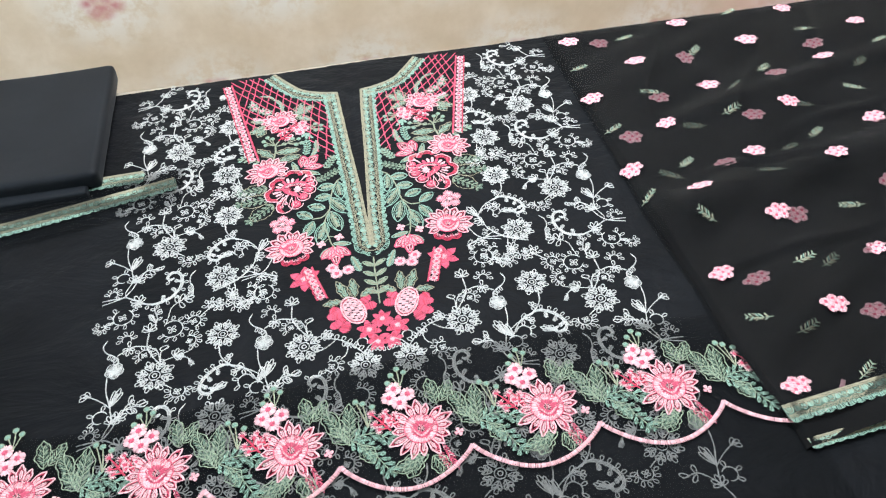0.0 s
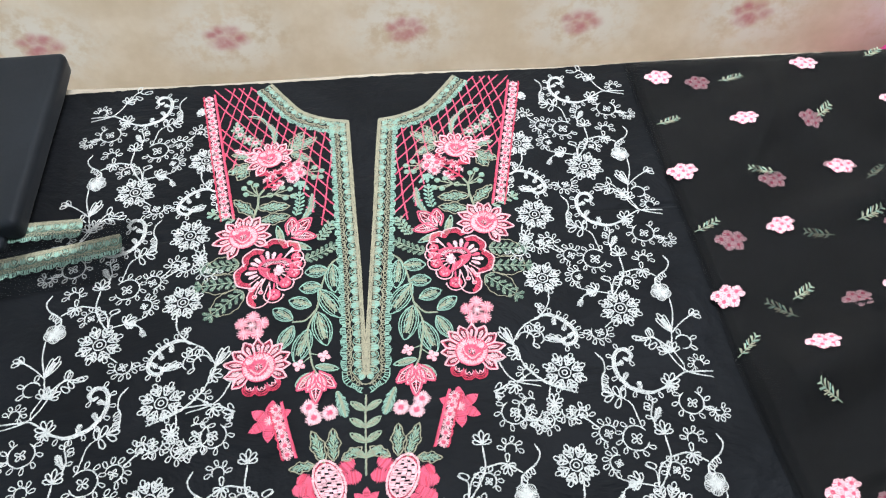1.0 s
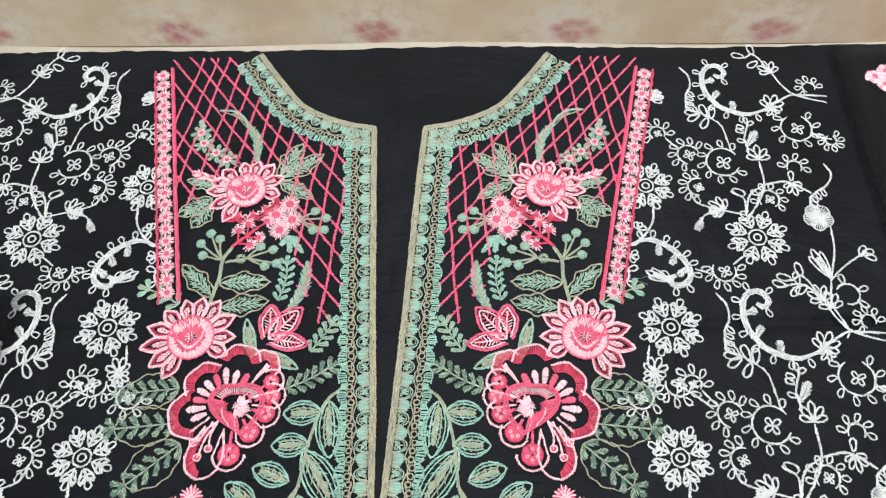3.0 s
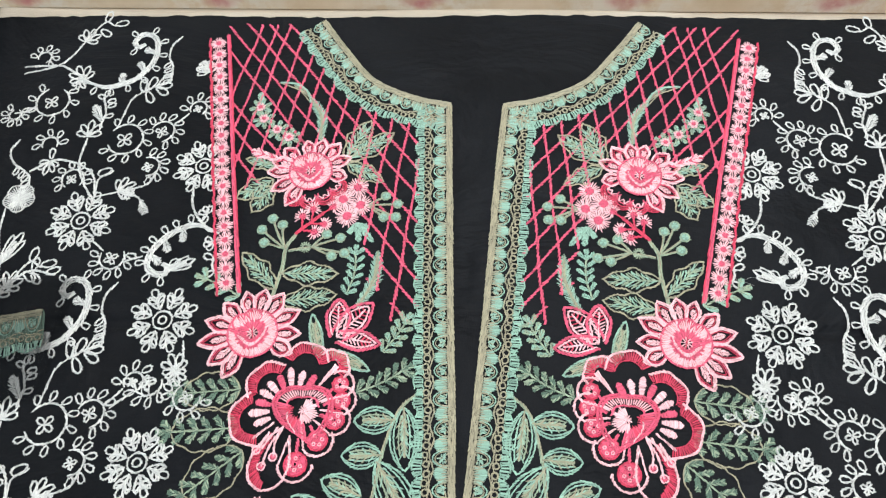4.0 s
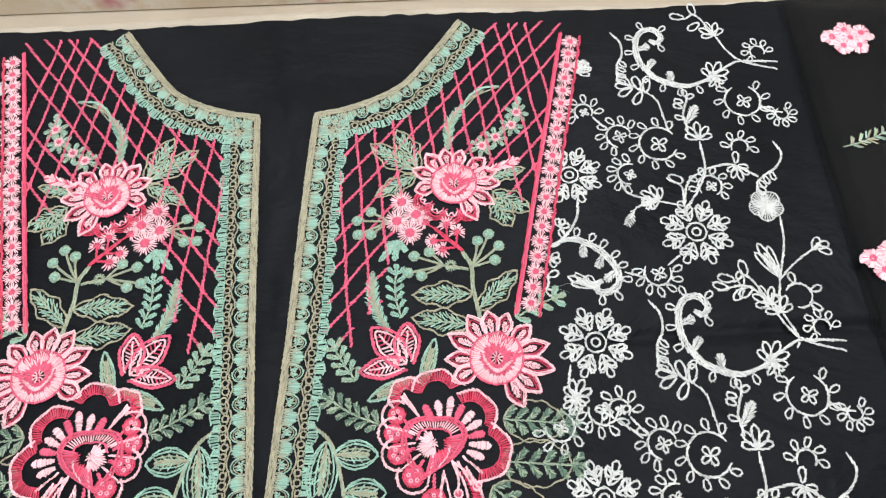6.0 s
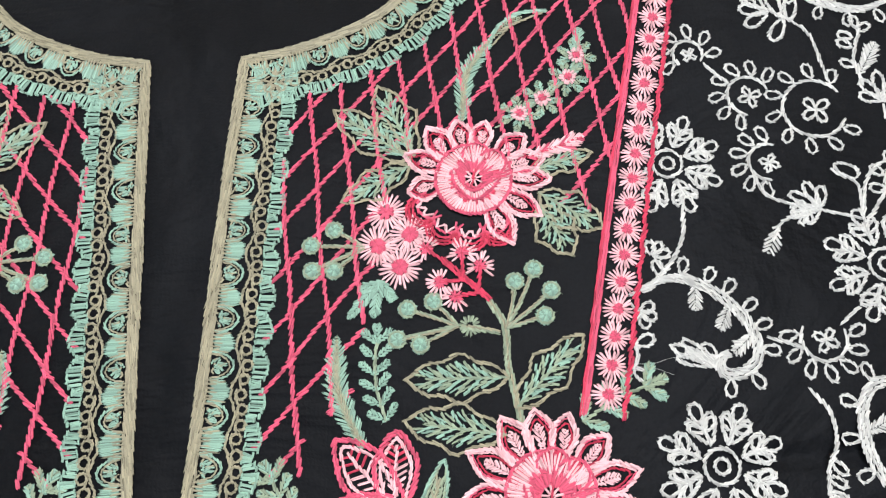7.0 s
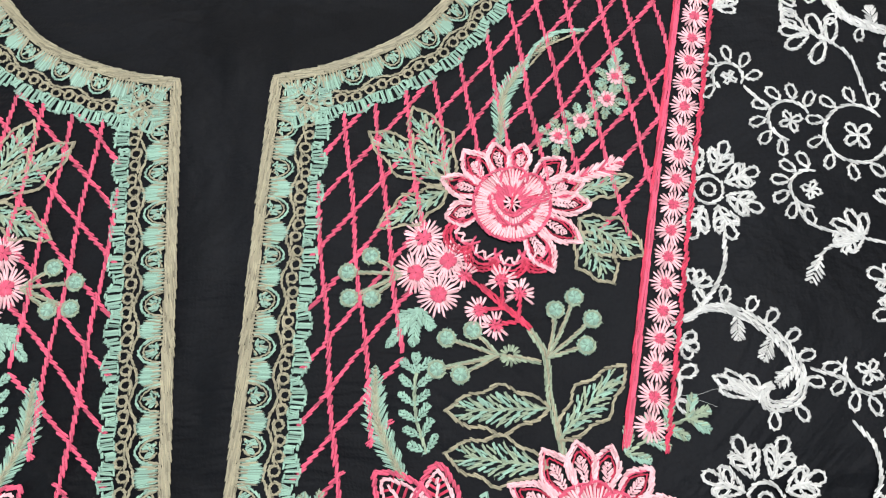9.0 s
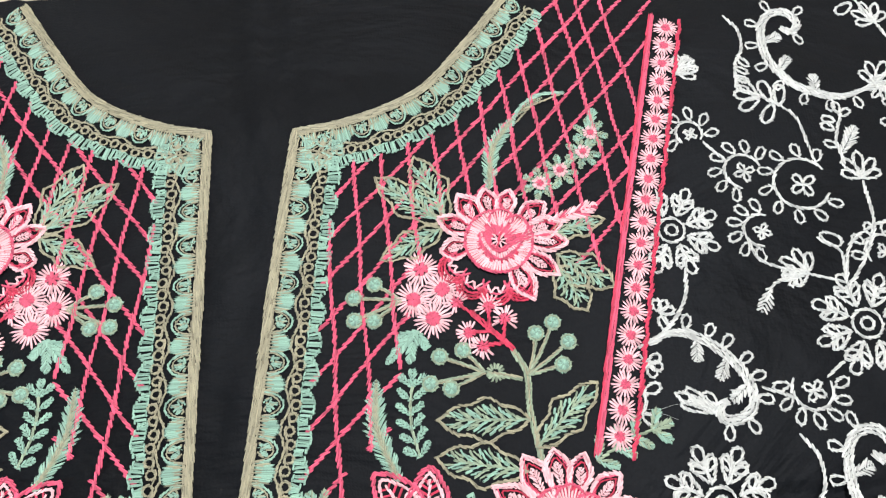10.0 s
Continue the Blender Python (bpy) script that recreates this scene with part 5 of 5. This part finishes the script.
sp, sg = Sew(4, 1), Sew(6, 1)
tossed(sp)
sprig(sg)
TOSS, SPRIG = sp.mesh("tossed_flower"), sg.mesh("leaf_sprig")
pink = [(312, 28), (380, -40), (301, -106), (367, -180), (452, -107), (540, -24), (445, -248), (525, -170), (614, -88), (354, -305), (421, -351), (514, -291), (608, -219), (698, -18), (627, 47), (467, 37), (331, -418), (414, -479),
        (490, -420), (338, -555), (301, -248), (690, -150), (590, -360), (575, -480)]
green = [(389, 27), (306, -37), (375, -110), (463, -33), (530, -94), (623, -20), (305, -173), (364, -249), (449, -175), (616, -159), (529, -230), (439, -296), (500, -357), (343, -347), (415, -419), (339, -479), (405, -553), (548, 52),
         (302, -297), (702, -69), (590, -280), (500, -500)]
faint_pink = [(353, 23), (448, -41), (543, -104), (383, -119), (475, -182), (322, -189), (619, -54), (406, -259), (363, -429), (441, -355), (450, -490), (560, -330)]
faint_green = [(397, -191), (479, -120), (545, -173), (650, -112), (342, -262), (492, -243), (442, -423), (379, -498)]
toss = random.Random(11)
for spots, me, name, lift in ((pink, TOSS, "flower", 0.0001), (green, SPRIG, "leaf_sprig", 0.0001), (faint_pink, TOSS, "flower_below", -0.0034), (faint_green, SPRIG, "leaf_sprig_below", -0.0034)):
    for x, y in spots:
        x, y = 0.3015 + (x / 1000 - 0.3) * 1.047, y / 1000
        nx = (dup_h(x + 0.01, y) - dup_h(x - 0.01, y)) / 0.02
        ny = (dup_h(x, y + 0.01) - dup_h(x, y - 0.01)) / 0.02
        up = Vector((0, 0, 1)).rotation_difference(Vector((-nx, -ny, 1))).to_matrix().to_4x4()
        part(name, me, dupatta, Matrix.Translation((x, y, dup_h(x, y) + lift)) @ up @ pose(0, 0, 0, 0, 0, toss.uniform(-14, 14)) @ Matrix.Diagonal((toss.uniform(0.85, 1.05) * (1 if name[0] == "f" else toss.choice((1, 1, -1))), toss.uniform(0.85, 1.1), 1, 1)))


def lace_strip(name, parent, x0, y0, x1, y1, z0, z1, k, bow=0.0, label=""):
    """A straight length of mint lace trim, its band on the upper side."""
    s = Sew(21, 1)
    a, b = np.array((x0, y0), float), np.array((x1, y1), float)
    l = np.hypot(*(b - a))
    u = (b - a) / l
    n = np.array((u[1], -u[0]))
    t = np.linspace(0, 1, int(l / 3))
    q = [a + (b - a) * i - n * bow * math.sin(math.pi * i) for i in t]
    trim_rows(s, q, [n] * len(q), k)
    for i in np.arange(0, l, 1.4):
        p = a + u * i - n * bow * math.sin(math.pi * i / l)
        s.st(p, p + n * 17 * k, 1.5, D, 0.3, -0.4)
    s.v = [(x, y, z + z0 + (z1 - z0) * min(1, max(0, ((x - x0) * u[0] + (y - y0) * u[1]) / l))) for x, y, z in s.v]
    return part(name, s.mesh(name), parent, label=label)


lace_strip("lace_border", dupatta, 318, -572, 1000, -500, 10, 10, 0.9, label="mint and beige lace border")
lace_strip("lace_border", dupatta, 326, -604, 1000, -545, 5.5, 5.5, 0.5, label="mint and beige lace border")

# ---- the sleeve piece with lace ends ----
sleeve = tagged(new("sleeve_piece"), "sheer black sleeve piece with two mint lace borders", "sleeve")


def sleeve_cloth(u, v):
    x = -0.60 + 0.388 * u
    top = -0.117 - 0.14 * (-0.22 - x) * 0.35
    low = -0.180 - 0.16 * (-0.21 - x)
    y = low + (top - low) * v
    return x + 0.004 * v, y, 0.0035 + 0.004 * math.sin(math.pi * v) + 0.0012 * math.sin(40 * x) * math.sin(9 * v)


part("sheer_cloth", sheet("sheer_cloth", 70, 24, sleeve_cloth, ORGANZA), sleeve, label="sheer black organza")
lace_strip("lace_border", sleeve, -600, -206, -219, -135, 7, 6, 1.1, -4, "mint and beige lace border")
lace_strip("lace_border", sleeve, -600, -142, -256, -115, 7, 6, 1.05, 5, "mint and beige lace border")

# ---- the folded trouser cloth ----
trousers = tagged(new("folded_trouser_cloth"), "plain black trouser cloth folded in a flat stack", "folded cloth")


def fold_slab(name, x0, x1, y0, y1, z0, z1, seed):
    bm = bmesh.new()
    bmesh.ops.create_cube(bm, size=1, matrix=Matrix.Translation(((x0 + x1) / 2, (y0 + y1) / 2, (z0 + z1) / 2)) @ Matrix.Diagonal((x1 - x0, y1 - y0, z1 - z0, 1)))
    bmesh.ops.bevel(bm, geom=bm.edges[:], offset=(z1 - z0) * 0.34, segments=4, affect="EDGES", profile=0.6)
    bmesh.ops.subdivide_edges(bm, edges=[e for e in bm.edges if e.calc_length() > 0.05], cuts=16, use_grid_fill=True)
    for v in bm.verts:
        k = noise.noise(v.co * 7 + Vector((seed, 0, 0)))
        v.co.z += 0.003 * k if v.co.z > (z0 + z1) / 2 else 0
        v.co.x += 0.003 * noise.noise(v.co * 11 + Vector((0, seed, 0)))
        v.co.y += 0.002 * noise.noise(v.co * 9 + Vector((0, 0, seed)))
    for f in bm.faces:
        f.smooth = True
    me = bpy.data.meshes.new(name)
    bm.to_mesh(me)
    bm.free()
    me.materials.append(SILK)
    return me


part("lower_fold", fold_slab("lower_fold", -1.0, -0.318, -0.150, 0.080, 0.001, 0.013, 1.3), trousers)
part("upper_fold", fold_slab("upper_fold", -1.0, -0.303, -0.136, 0.094, 0.004, 0.030, 4.1), trousers)
